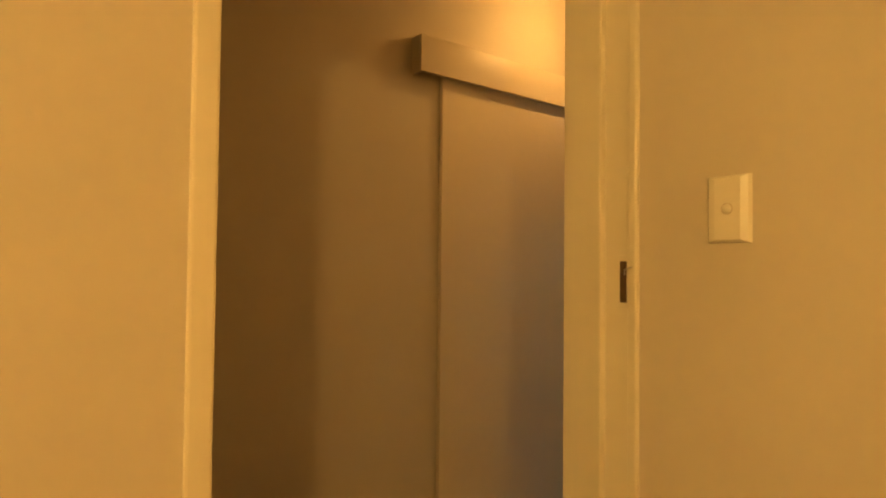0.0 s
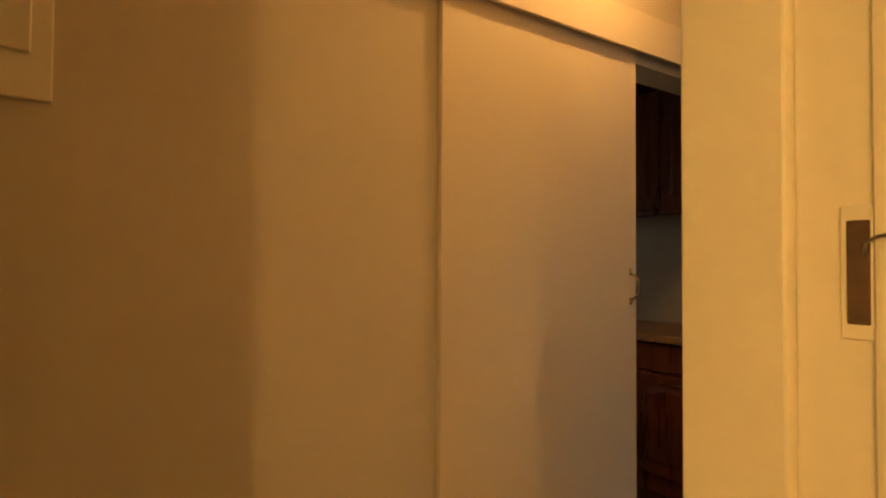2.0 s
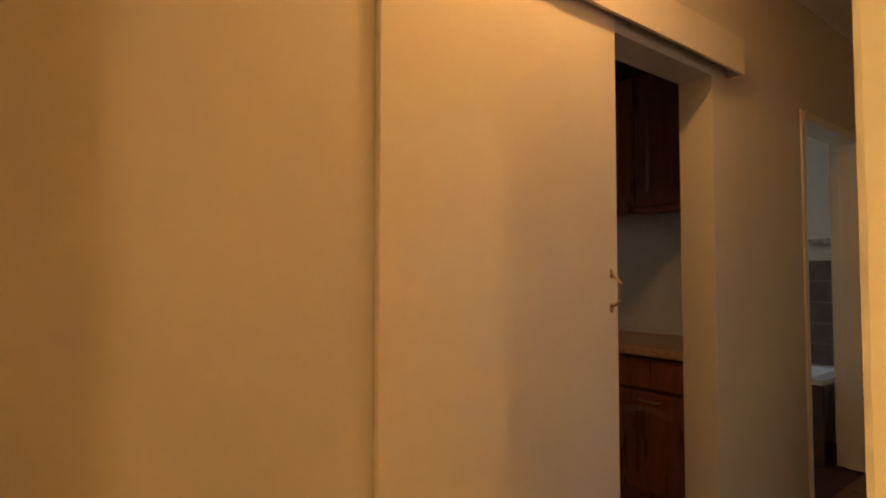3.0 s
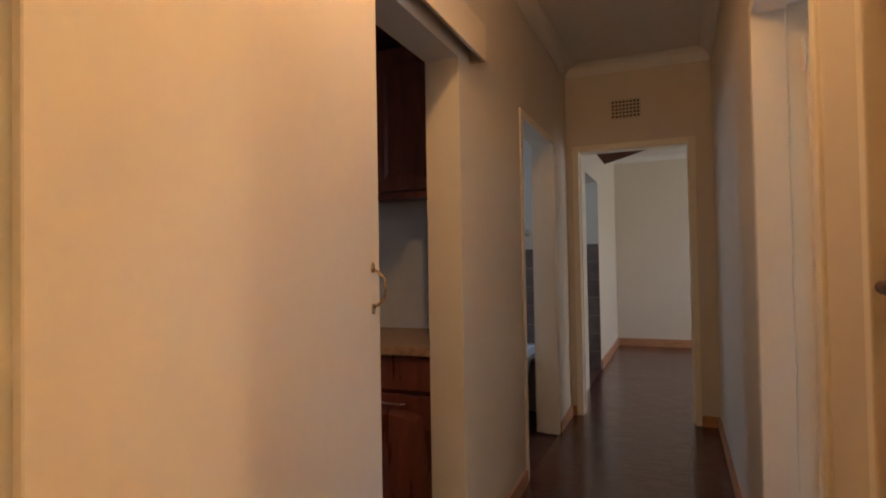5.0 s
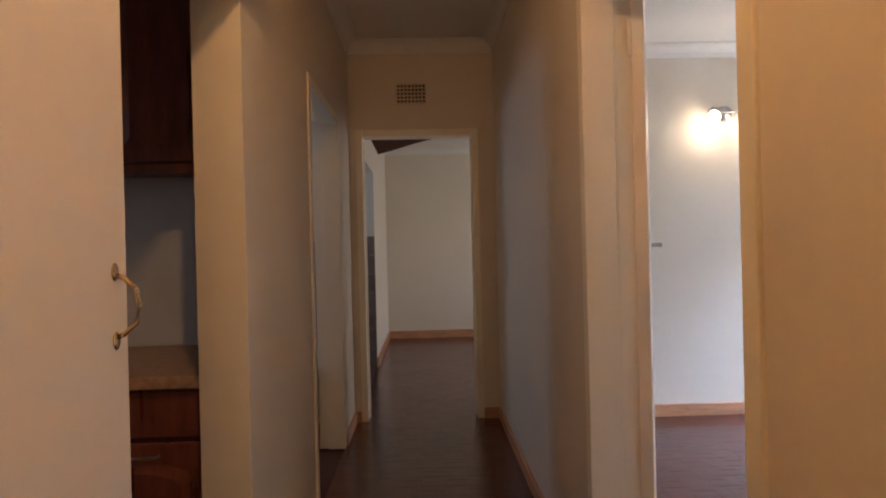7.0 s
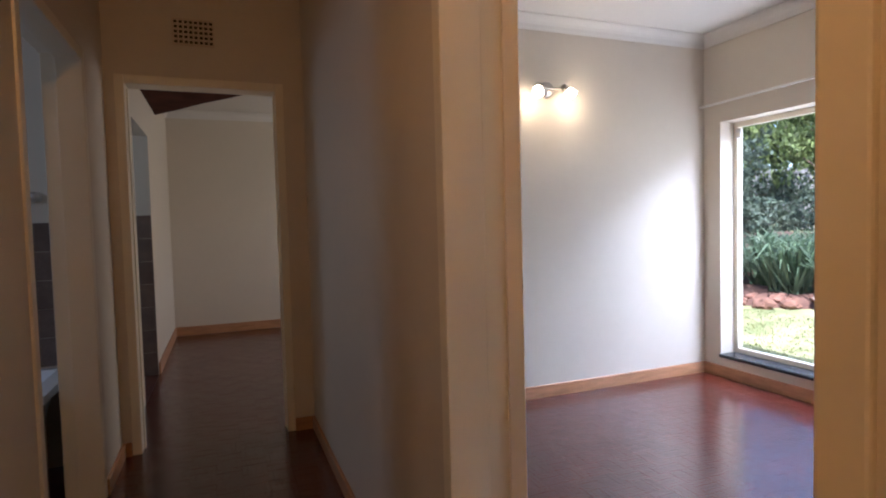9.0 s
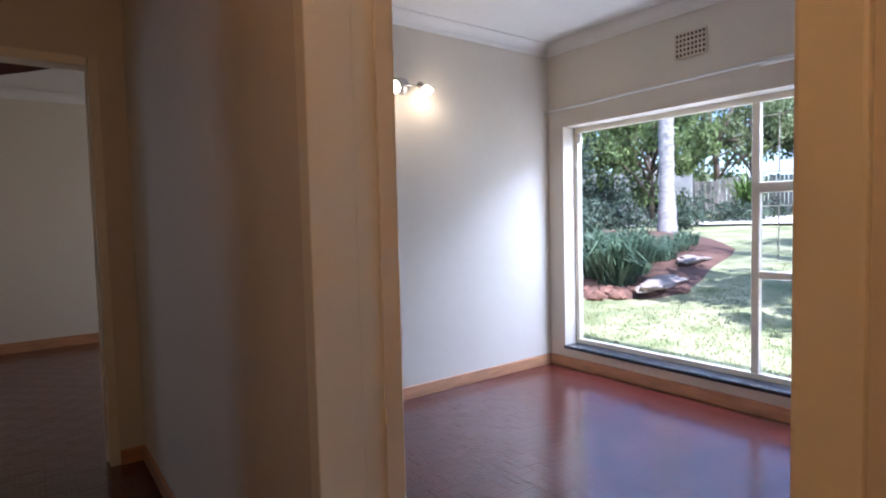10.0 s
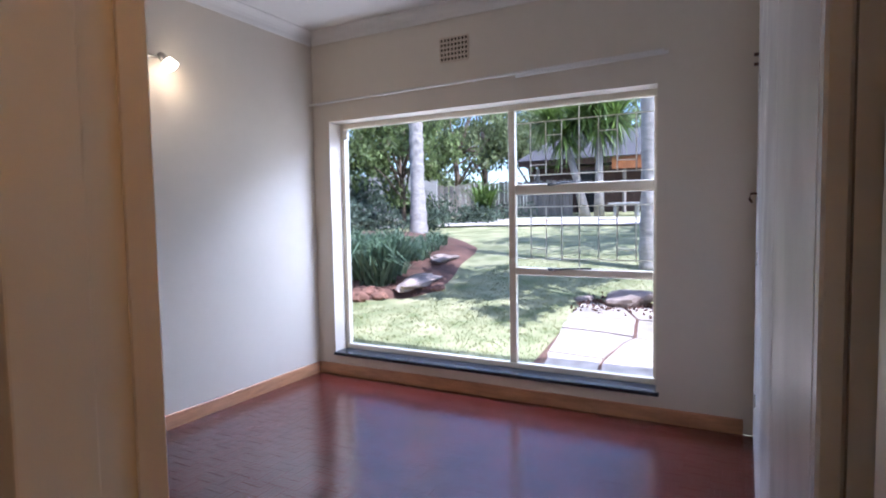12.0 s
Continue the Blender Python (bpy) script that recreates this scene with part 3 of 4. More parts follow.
for i, x in enumerate((-1.19, -1.63, -2.07, -2.51)):
    b = thing("kitchen_base_cabinet", "cherry wood base cabinet with arched raised panel door", "cabinet", (x, 2.75, 0), "kitchen base cabinets")
    part("body", box(x, x + 0.436, 2.502, 3.048, 0.0, 0.808), CHERRY, b)
    dd = arch_door(b, x, x + 0.436, 2.500, 0.10, 0.64)
    part("drawer_front", box(x + 0.003, x + 0.433, 2.480, 2.500, 0.655, 0.80, bevel=0.004), CHERRY, b)
    part("handle", tube([(x + 0.17, 2.478, 0.60), (x + 0.18, 2.462, 0.60), (x + 0.27, 2.462, 0.60), (x + 0.28, 2.478, 0.60)], 0.004, 6), STEEL, dd, "small metal pull")
    u = thing("kitchen_wall_cabinet", "cherry wood wall cabinet with arched raised panel door", "cabinet", (x, 2.9, 1.54), "kitchen wall cabinets")
    part("body", box(x, x + 0.436, 2.752, 3.048, 1.54, 2.26), CHERRY, u)
    arch_door(u, x, x + 0.436, 2.750, 1.55, 2.25)
    part("light_rail", box(x, x + 0.436, 2.735, 2.750, 1.515, 1.545, bevel=0.003), CHERRY, u)
tagged(part("kitchen_worktop", box(-2.6, -0.747, 2.455, 3.048, 0.810, 0.850, bevel=0.006, seg=2), WORKTOP), "light brown laminate kitchen worktop", "worktop")
tagged(part("wall_tiling", box(-2.6, -0.747, 3.0445, 3.0485, 0.852, 1.538), WTILE), "off-white tiled kitchen splashback", "tiles", "", "structure")

# ---- bathrooms ----
tub = thing("bathtub", "white enamelled built-in bathtub with a dark tiled side", "bathtub", (-1.6, 4.4, 0))
part("tile_panel", box(-2.4, -0.80, 4.13, 4.17, 0, 0.50), TILE, tub)
bm = bmesh.new()
outer = [bm.verts.new(v) for v in ((-2.4, 4.12, 0.53), (-0.79, 4.12, 0.53), (-0.79, 4.728, 0.53), (-2.4, 4.728, 0.53))]
inner = [bm.verts.new(v) for v in ((-2.3, 4.19, 0.535), (-0.86, 4.19, 0.535), (-0.86, 4.66, 0.535), (-2.3, 4.66, 0.535))]
low = [bm.verts.new(v) for v in ((-2.2, 4.24, 0.16), (-0.95, 4.24, 0.16), (-0.95, 4.61, 0.16), (-2.2, 4.61, 0.16))]
base = [bm.verts.new((v.co.x, v.co.y, 0.495)) for v in outer]
for a, b in ((base, outer), (outer, inner), (inner, low)):
    for i in range(4):
        bm.faces.new((a[i], a[(i + 1) % 4], b[(i + 1) % 4], b[i]))
bm.faces.new(low)
part("basin", bm, ENAMEL, tub)
mx = thing("shower_mixer", "chrome wall-mounted shower mixer tap", "tap", (-1.03, 4.70, 1.42))
part("body", cyl((-1.10, 4.69, 1.42), (-0.94, 4.69, 1.42), 0.022), STEEL, mx, "", True)
part("arm", tube([(-1.02, 4.69, 1.42), (-1.02, 4.60, 1.43), (-1.02, 4.56, 1.40)], 0.012, 8), STEEL, mx, "", True)
part("knob", cyl((-0.94, 4.69, 1.42), (-0.90, 4.69, 1.42), 0.028, 0.024), STEEL, mx, "", True)


def tiling(name, x0, x1, y, z0, z1, w, h, material, label):
    t = thing(name, label, "tiles", (x0, y, z0), kind="structure")
    for i in range(int((x1 - x0) / w)):
        for j in range(int((z1 - z0) / h)):
            part("tile", box(x1 - (i + 1) * w + 0.002, x1 - i * w, y - 0.008, y - 0.0005, z0 + j * h, z0 + (j + 1) * h - 0.002), material, t)
    return t


tiling("wall_tiling_bath", -1.6, -0.747, 4.73, 0.54, 1.29, 0.2, 0.15, TILE, "brown glazed bathroom wall tiles")
tiling("wall_tiling_second_bath", -1.41, -0.603, 6.60, 0.0, 1.37, 0.2, 0.195, TILE, "brown glazed bathroom wall tiles")

# ---- bedroom ----
win = thing("window_1", "large cream-framed picture window with burglar bars", "window", (WX + 0.16, 3.3, WZ0), kind="structure")
FX0, FX1 = WX + 0.135, WX + 0.180
MY = 3.052
for a in ((WY0, WY1, WZ0 + 0.024, WZ0 + 0.062), (WY0, WY1, WZ1 - 0.040, WZ1)):
    part("frame", box(FX0, FX1, *a, bevel=0.004), GLOSS, win)
for y0, y1 in ((WY0, WY0 + 0.036), (WY1 - 0.036, WY1), (MY - 0.024, MY + 0.024)):
    part("frame", box(FX0 + 0.001, FX1 - 0.001, y0, y1, WZ0 + 0.062, WZ1 - 0.040, bevel=0.004), GLOSS, win)
T1, T2 = (0.812, 0.862), (1.345, 1.412)
for z0, z1 in (T1, T2):
    part("transom", box(FX0 - 0.004, FX1 + 0.004, WY0 + 0.036, MY - 0.024, z0, z1, bevel=0.005), GLOSS, win)
for y0, y1, z0, z1 in ((MY + 0.024, WY1 - 0.036, WZ0 + 0.062, WZ1 - 0.04), (WY0 + 0.036, MY - 0.024, WZ0 + 0.062, T1[0]),
                       (WY0 + 0.036, MY - 0.024, T1[1], T2[0]), (WY0 + 0.036, MY - 0.024, T2[1], WZ1 - 0.04)):
    pane = part("pane", box(FX0 + 0.020, FX0 + 0.024, y0 + 0.001, y1 - 0.001, z0 + 0.001, z1 - 0.001), GLASS, win)
    pane.visible_shadow = False
# burglar bars: two horizontals, uprights and short cross pieces in each opening light
BX = FX0 + 0.040
for z0, z1 in ((T1[1] + 0.02, T2[0] - 0.02), (T2[1] + 0.02, WZ1 - 0.06)):
    h = z1 - z0
    ys = [WY0 + 0.036 + (MY - WY0 - 0.06) * f for f in (0.12, 0.25, 0.38, 0.52, 0.65, 0.77, 0.89)]
    zb, zt = z0 + 0.09 * h, z0 + 0.86 * h
    for z in (zb, zt):
        part("burglar_bar", tube([(BX, WY0 + 0.03, z), (BX, MY - 0.02, z)], 0.004, 6), GLOSS, win)
    for i, y in enumerate(ys):
        part("burglar_bar", tube([(BX, y, zb if i != 3 else z0 - 0.02), (BX, y, zt if i != 3 else z1 + 0.02)], 0.004, 6), GLOSS, win)
    for i, f in ((0, 0.24), (1, 0.66), (4, 0.66), (5, 0.24)):
        part("burglar_bar", tube([(BX, ys[i], z0 + f * h), (BX, ys[i + 1], z0 + f * h)], 0.0035, 6), GLOSS, win)
for z in (T1[1], T2[1]):
    st = part("window_stay", tube([(FX0 - 0.012, 2.78, z - 0.006), (FX0 - 0.016, 2.66, z + 0.002), (FX0 - 0.014, 2.52, z + 0.008)], 0.006, 8), BLACK, win, "black window stay")
    part("stay_bracket", box(FX0 - 0.022, FX0, 2.76, 2.80, z - 0.014, z + 0.002, bevel=0.002), BLACK, st)
part("window_sill", box(WX - 0.022, FX0, WY0 - 0.018, WY1 + 0.0, WZ0 + 0.0005, WZ0 + 0.024, bevel=0.003), SLATE, win, "black polished slate sill")
part("outer_sill", box(FX1, WX + 0.26, WY0, WY1, WZ0, WZ0 + 0.02), OUTWALL, win)

sn = thing("alarm_sensor", "small white alarm sensor on the window frame", "sensor", (FX0, WY1 - 0.06, 1.85))
part("case", box(FX0 - 0.026, FX0, WY1 - 0.085, WY1 - 0.040, 1.815, 1.885, bevel=0.004, seg=2), CEIL, sn)
part("lens", box(FX0 - 0.028, FX0 - 0.026, WY1 - 0.078, WY1 - 0.048, 1.83, 1.855, bevel=0.0005), PLASTIC, sn)
rail = thing("curtain_rail", "thin white curtain rail on small brackets", "curtain rail", (WX, 3.3, 2.08))
part("rod", tube([(WX - 0.055, 4.615, 2.070), (WX - 0.055, 2.08, 2.105)], 0.009, 10), CEIL, rail, "", True)
part("rod", tube([(WX - 0.040, 2.95, 2.078), (WX - 0.040, 2.06, 2.096)], 0.010, 10), CEIL, rail, "", True)
for y in (4.55, 3.95, 3.25, 2.50):
    part("bracket", box(WX - 0.062, WX, y - 0.008, y + 0.008, 2.085 - 0.012 * (y - 3.3), 2.098 - 0.012 * (y - 3.3), bevel=0.002), CEIL, rail)

wl = thing("wall_lamp", "two-headed brushed steel spot wall lamp, lit", "lamp", (2.06, BY, 2.12))
part("base", cyl((2.06, BY - 0.0005, 2.125), (2.06, BY - 0.028, 2.125), 0.055, 0.050, seg=28), STEEL, wl, "", True)
part("bar", tube([(1.93, BY - 0.05, 2.135), (2.06, BY - 0.045, 2.128), (2.19, BY - 0.05, 2.135)], 0.008, 10), STEEL, wl, "", True)
for x, tx in ((1.96, -0.02), (2.16, 0.05)):
    top, tip = Vector((x, BY - 0.06, 2.15)), Vector((x + tx, BY - 0.105, 2.075))
    hdp = part("spot_head", tube([top, top.lerp(tip, 0.25), top.lerp(tip, 0.5)], [0.016, 0.024, 0.030], 18), STEEL, wl, "", True)
    part("glass_shade", tube([top.lerp(tip, 0.51), top.lerp(tip, 0.8), tip], [0.031, 0.037, 0.040], 18), FROST, hdp, "glowing glass shade", True)
    part("bulb", tube([tip + (tip - top) * 0.02, tip + (tip - top) * 0.05], [0.034, 0.020], 14), LIT, hdp, "lit bulb", True)
    lamp("wall_lamp_bulb", 'POINT', tip + (tip - top) * 0.5, 0.32, (1.0, 0.72, 0.40), 0.03)

wr = thing("built_in_wardrobe", "white enamelled built-in wardrobe with plain doors to the ceiling", "wardrobe", (2.0, 1.4, 0))
WF = 1.625
part("carcass", box(0.602, WX - 0.001, 1.062, WF - 0.020, 0.0, 2.608), WARD, wr)
edges = [0.605, 0.64, 1.38, 2.13, 2.87, 3.487]
for x0, x1 in zip(edges, edges[1:]):
    dr = part("door", box(x0 + 0.002, x1 - 0.002, WF - 0.0195, WF, 0.06, 1.985, bevel=0.003), WARD, wr)
    part("door", box(x0 + 0.002, x1 - 0.002, WF - 0.0195, WF, 1.995, 2.60, bevel=0.003), WARD, wr, "upper cupboard door")
    if x1 < 3.4:
        continue
    for z in (0.35, 0.98, 1.72):
        part("hinge", cyl((x0 + 0.004, WF + 0.003, z), (x0 + 0.004, WF + 0.003, z + 0.06), 0.005, seg=10), WARD, dr)
    kp = part("lock_plate", box(x1 - 0.40, x1 - 0.34, WF, WF + 0.003, 1.24, 1.93, bevel=0.001), STEEL, dr, "tall slim steel door plate")
    part("key_knob", tube([(x1 - 0.30, WF + 0.000, 1.30), (x1 - 0.30, WF + 0.028, 1.30), (x1 - 0.30, WF + 0.034, 1.275), (x1 - 0.30, WF + 0.022, 1.255)], 0.006, 8), BRONZE, kp)
    part("catch", box(x1 - 0.05, x1 - 0.025, WF, WF + 0.022, 1.96, 1.975, bevel=0.002), BRONZE, dr, "small bronzed catch")
    part("catch", box(x1 - 0.05, x1 - 0.025, WF, WF + 0.022, 2.01, 2.025, bevel=0.002), BRONZE, dr, "small bronzed catch")
part("plinth", box(0.602, WX - 0.001, WF - 0.0195, WF - 0.010, 0.0, 0.057), WARD, wr)

# ---- garden ----
KS = 0.072


def ground_z(x, y):
    if x < 3.7:
        return -0.10
    z = -0.10 + KS * (min(x, 24.0) - 3.7)
    return z + 0.05 * noise.noise(Vector((x * 0.35, y * 0.35, 0.0))) * min(1.0, (x - 3.7) / 3)


rng = random.Random(4)
bm = bmesh.new()
xs = [-60, -20, 3.0] + [3.7 + 0.42 * i for i in range(50)] + [27, 32, 45, 90, 300, 1500]
ysg = [-1500, -200, -60, -25, -12] + [-8 + 0.5 * i for i in range(64)] + [28, 40, 70, 200, 1500]
grid = [[bm.verts.new((x, y, ground_z(x, y) - (0.3 if x < 3.5 else 0))) for y in ysg] for x in xs]
for i in range(len(xs) - 1):
    for j in range(len(ysg) - 1):
        bm.faces.new((grid[i][j], grid[i + 1][j], grid[i + 1][j + 1], grid[i][j + 1]))
structure("ground", bm, LAWN, "green garden lawn with pale patches painted as dappled sunlight", "lawn", True)


def blades(bm, x, y, z, n, h, spread, width, lean, r):
    """A tuft of narrow bent leaves."""
    for _ in range(n):
        a = r.uniform(0, 6.283)
        l = h * r.uniform(0.6, 1.1)
        bx, by = x + spread * r.uniform(-1, 1), y + spread * r.uniform(-1, 1)
        dx, dy = math.cos(a), math.sin(a)
        k = lean * r.uniform(0.3, 1.1)
        pts = [(bx, by, z, width), (bx + dx * k * l * 0.35, by + dy * k * l * 0.35, z + l * 0.62, width * 0.9),
               (bx + dx * k * l * 0.95, by + dy * k * l * 0.95, z + l * (0.95 - 0.4 * k), 0.15 * width)]
        row = [(bm.verts.new((px - dy * w, py + dx * w, pz)), bm.verts.new((px + dy * w, py - dx * w, pz))) for px, py, pz, w in pts]
        for p, q in zip(row, row[1:]):
            bm.faces.new((p[0], p[1], q[1], q[0]))


def leaves(bm, centre, radius, n, size, r, squash=0.8):
    """A clump of small two-triangle leaves scattered through a ball."""
    cx, cy, cz = centre
    for _ in range(n):
        v = Vector((r.gauss(0, 1), r.gauss(0, 1), r.gauss(0, 1))).normalized() * radius * r.uniform(0.45, 1.05)
        p = Vector((cx + v.x, cy + v.y, cz + v.z * squash))
        q = Euler((r.uniform(0, 6.28), r.uniform(0, 6.28), r.uniform(0, 6.28))).to_matrix()
        s = size * r.uniform(0.6, 1.3)
        vs = [bm.verts.new(p + q @ Vector(c) * s) for c in ((-0.5, 0, 0), (0, -0.28, 0.05), (0.6, 0, 0), (0, 0.28, 0.05))]
        bm.faces.new(vs)


# lawn blades close to the window, as one mat
bm = bmesh.new()
rg = random.Random(9)
for _ in range(16000):
    x = 3.9 + 7.0 * rg.random() ** 1.6
    y = rg.uniform(1.2, 8.0)
    if (4.5 < x < 6.5 and y < 3.15) or (x > 6.0 and y > 5.5 and x < 13):
        continue
    blades(bm, x, y, ground_z(x, y) - 0.01, 2, 0.045, 0.04, 0.004, 0.9, rg)
tagged(part("lawn_grass", bm, GRASS), "short green lawn blades, pale in patches", "grass", "", "stuff")

# planting bed of red soil
bm = bmesh.new()
bed = [(6.0, 6.6), (6.2, 6.0), (6.55, 5.62), (7.1, 5.5), (8.1, 5.75), (9.3, 6.2), (10.6, 6.55), (11.6, 6.95), (12.5, 7.7), (14.0, 9.6), (14.5, 13.0), (9.0, 14.0), (6.0, 10.0)]
cb = Vector((9.2, 8.6, 0))
rim = [bm.verts.new((x, y, ground_z(x, y) - 0.02)) for x, y in bed]
ins = [bm.verts.new((x + (cb.x - x) * 0.12, y + (cb.y - y) * 0.12, ground_z(x, y) + 0.10)) for x, y in bed]
mid = [bm.verts.new((x + (cb.x - x) * 0.5, y + (cb.y - y) * 0.5, ground_z(x, y) + 0.16)) for x, y in bed]
top = bm.verts.new((cb.x, cb.y, ground_z(cb.x, cb.y) + 0.2))
for i in range(len(bed)):
    j = (i + 1) % len(bed)
    bm.faces.new((rim[i], rim[j], ins[j], ins[i]))
    bm.faces.new((ins[i], ins[j], mid[j], mid[i]))
    bm.faces.new((mid[i], mid[j], top))
structure("ground_bed", bm, SOIL, "raised planting bed of bare red soil", "garden bed", True)


def stone(name, x, y, sx, sy, sz, rot, r, material=ROCK, label="rough brown garden edging stone", group="garden edging stones"):
    bm = bmesh.new()
    bmesh.ops.create_icosphere(bm, subdivisions=3, radius=0.5)
    off = Vector((r.uniform(0, 50), r.uniform(0, 50), 0))
    for v in bm.verts:
        v.co *= 1 + 0.45 * noise.noise(v.co * 2.4 + off) + 0.16 * noise.noise(v.co * 7 + off)
        v.co = Vector((v.co.x * sx, v.co.y * sy, v.co.z * sz))
    ob = part(name, bm, material)
    ob.matrix_world = pose(x, y, ground_z(x, y) + 0.34 * sz, r.uniform(-6, 6), r.uniform(-6, 6), rot)
    return tagged(ob, label, "stone", group)


rs = random.Random(3)
stone("edging_stone", 7.50, 6.04, 2.1, 0.50, 0.17, 18, rs, label="long flat pinkish edging rock")
stone("edging_stone", 9.40, 6.66, 1.9, 0.44, 0.17, 18, rs, label="long flat pinkish edging rock")
for x, y, s in ((9.6, 6.75, 0.2), (6.15, 6.25, 0.20), (6.35, 6.05, 0.18), (6.1, 6.65, 0.26), (6.55, 6.35, 0.20), (6.75, 5.95, 0.18), (10.2, 6.75, 0.16), (6.3, 6.9, 0.22), (6.45, 7.2, 0.22)):
    stone("edging_stone", x, y, s * 1.3, s, s * 0.7, rs.uniform(0, 180), rs, RUBBLE, "rough red-brown edging stone")
stone("edging_stone", 6.75, 2.85, 0.62, 0.45, 0.22, 70, rs, label="flat pale rock beside the paving")
for x, y, s in ((6.9, 2.4, 0.3), (6.8, 3.35, 0.24), (7.1, 2.1, 0.35)):
    stone("edging_stone", x, y, s, s * 0.8, s * 0.4, rs.uniform(0, 180), rs)

for _ in range(46):
    x = rs.uniform(6.0, 7.4)
    y = 6.35 - 0.55 * (x - 6.0) + rs.uniform(-0.15, 0.75)
    s = rs.uniform(0.06, 0.17)
    stone("rubble_stone", x, y, s * 1.4, s, s * 0.8, rs.uniform(0, 180), rs, RUBBLE, label="small reddish rubble stone on the bed", group="rubble on the planting bed")

# crazy paving by the house
pav = thing("pavement", "pale crazy paving of irregular stone slabs", "paving", (5.4, 2.4, -0.05), kind="structure")
rpv = random.Random(12)
knots = [[(4.35 + 0.56 * i + rpv.uniform(-0.14, 0.14), 1.0 + 0.52 * j + 0.06 * i + rpv.uniform(-0.13, 0.13)) for j in range(5)] for i in range(5)]
for i in range(4):
    for j in range(4):
        pts = [knots[i][j], knots[i + 1][j], knots[i + 1][j + 1], knots[i][j + 1]]
        cx, cy = sum(p[0] for p in pts) / 4, sum(p[1] for p in pts) / 4
        bm = bmesh.new()
        edge = []
        for k in range(4):
            a, b = Vector(pts[k]), Vector(pts[(k + 1) % 4])
            for f in (0.0, 0.33, 0.66):
                p = a.lerp(b, f)
                w = 0.03 * math.sin(p.x * 23 + p.y * 31)
                edge.append((cx + (p.x - cx) * 0.94 + w * 0.6, cy + (p.y - cy) * 0.94 + w * 0.5))
        up = rpv.uniform(0.022, 0.04)
        lo = [bm.verts.new((x, y, ground_z(x, y) - 0.03)) for x, y in edge]
        hi = [bm.verts.new((x, y, ground_z(x, y) + up)) for x, y in edge]
        bm.faces.new(hi)
        for k in range(len(edge)):
            bm.faces.new((lo[k], lo[(k + 1) % len(edge)], hi[(k + 1) % len(edge)], hi[k]))
        part("slab", bm, PAVER, pav)
# dark bedding soil in the joints
bm = bmesh.new()
rows = [[bm.verts.new((x, y, ground_z(x, y) + 0.014)) for y in (0.92, 1.7, 2.5, 3.22 + 0.05 * (x - 4.3))] for x in (4.28, 4.9, 5.5, 6.1, 6.66)]
for p, q in zip(rows, rows[1:]):
    for i in range(3):
        bm.faces.new((p[i], q[i], q[i + 1], p[i + 1]))
part("bedding", bm, SOIL, pav, "dark soil between the slabs")
# dead leaves and twigs along the paving edge
bm = bmesh.new()
for _ in range(420):
    x = 6.4 + rpv.gauss(0.25, 0.22)
    leaves(bm, (x, rpv.uniform(1.8, 3.4), ground_z(x, 2.5) + 0.03), 0.06, 2, 0.045, rpv, 0.3)
tagged(part("leaf_litter", bm, SOIL), "dry reddish leaf litter beside the paving", "leaf litter", "", "stuff")

# pale path across the far end of the lawn
bm = bmesh.new()
rows = [(16.3, 17.6, -4), (16.5, 18.6, 4), (16.5, 19.0, 7), (16.4, 18.8, 9), (15.6, 17.6, 11), (15.2, 16.6, 12.5)]
pr = [[bm.verts.new((x, y, ground_z(x, y) + 0.06)) for x in (a, a * 0.7 + b * 0.3, a * 0.4 + b * 0.6, b)] for a, b, y in rows]
for p, q in zip(pr, pr[1:]):
    for i in range(3):
        bm.faces.new((p[i], p[i + 1], q[i + 1], q[i]))
structure("path", bm, PATHM, "pale sunlit gravel garden path", "path", True)


def palm(x, y, h, r0, lean, label):
    p = thing("palm_tree", label, "tree", (x, y, ground_z(x, y)))
    z = ground_z(x, y)
    pts, rad = [], []
    for i in range(49):
        f = i / 48
        pts.append((x + lean * f * f * h, y + 0.08 * f, z - 0.05 + f * h))
        rad.append(r0 * (1.25 - 0.35 * min(1, f * 4)) * (1 + (0.10 if i % 3 == 0 else 0.0)))
    part("trunk", tube(pts, rad, 14), BARK, p, "ringed grey palm trunk", True)
    bm = bmesh.new()
    r = random.Random(int(x * 10))
    tx, ty, tz = pts[-1]
    for k in range(16):
        a, up = k * 2.4, r.uniform(0.1, 1.0)
        prev = None
        for i in range(11):
            f = i / 10
            c = Vector((tx + math.cos(a) * 2.3 * f, ty + math.sin(a) * 2.3 * f, tz + up * 1.6 * f - 2.2 * f * f))
            if prev:
                side = Vector((-math.sin(a), math.cos(a), 0))
                for s in (-1, 1):
                    for g in (0.0, 0.5):
                        o = prev.lerp(c, g)
                        t = o + side * s * 0.45 * (1 - f * 0.6) + Vector((math.cos(a) * 0.2, math.sin(a) * 0.2, -0.25))
                        w = (c - prev) * 0.12
                        bm.faces.new([bm.verts.new(v) for v in (o, o + w, t)])
            prev = c
    part("crown", bm, YUCCA, p, "drooping feathery palm fronds")
    return p


palm(12.5, 9.05, 6.0, 0.19, 0.0, "tall palm with a pale grey ringed trunk")
palm(9.4, 2.95, 6.0, 0.165, -0.003, "palm trunk in bright sun close to the window")


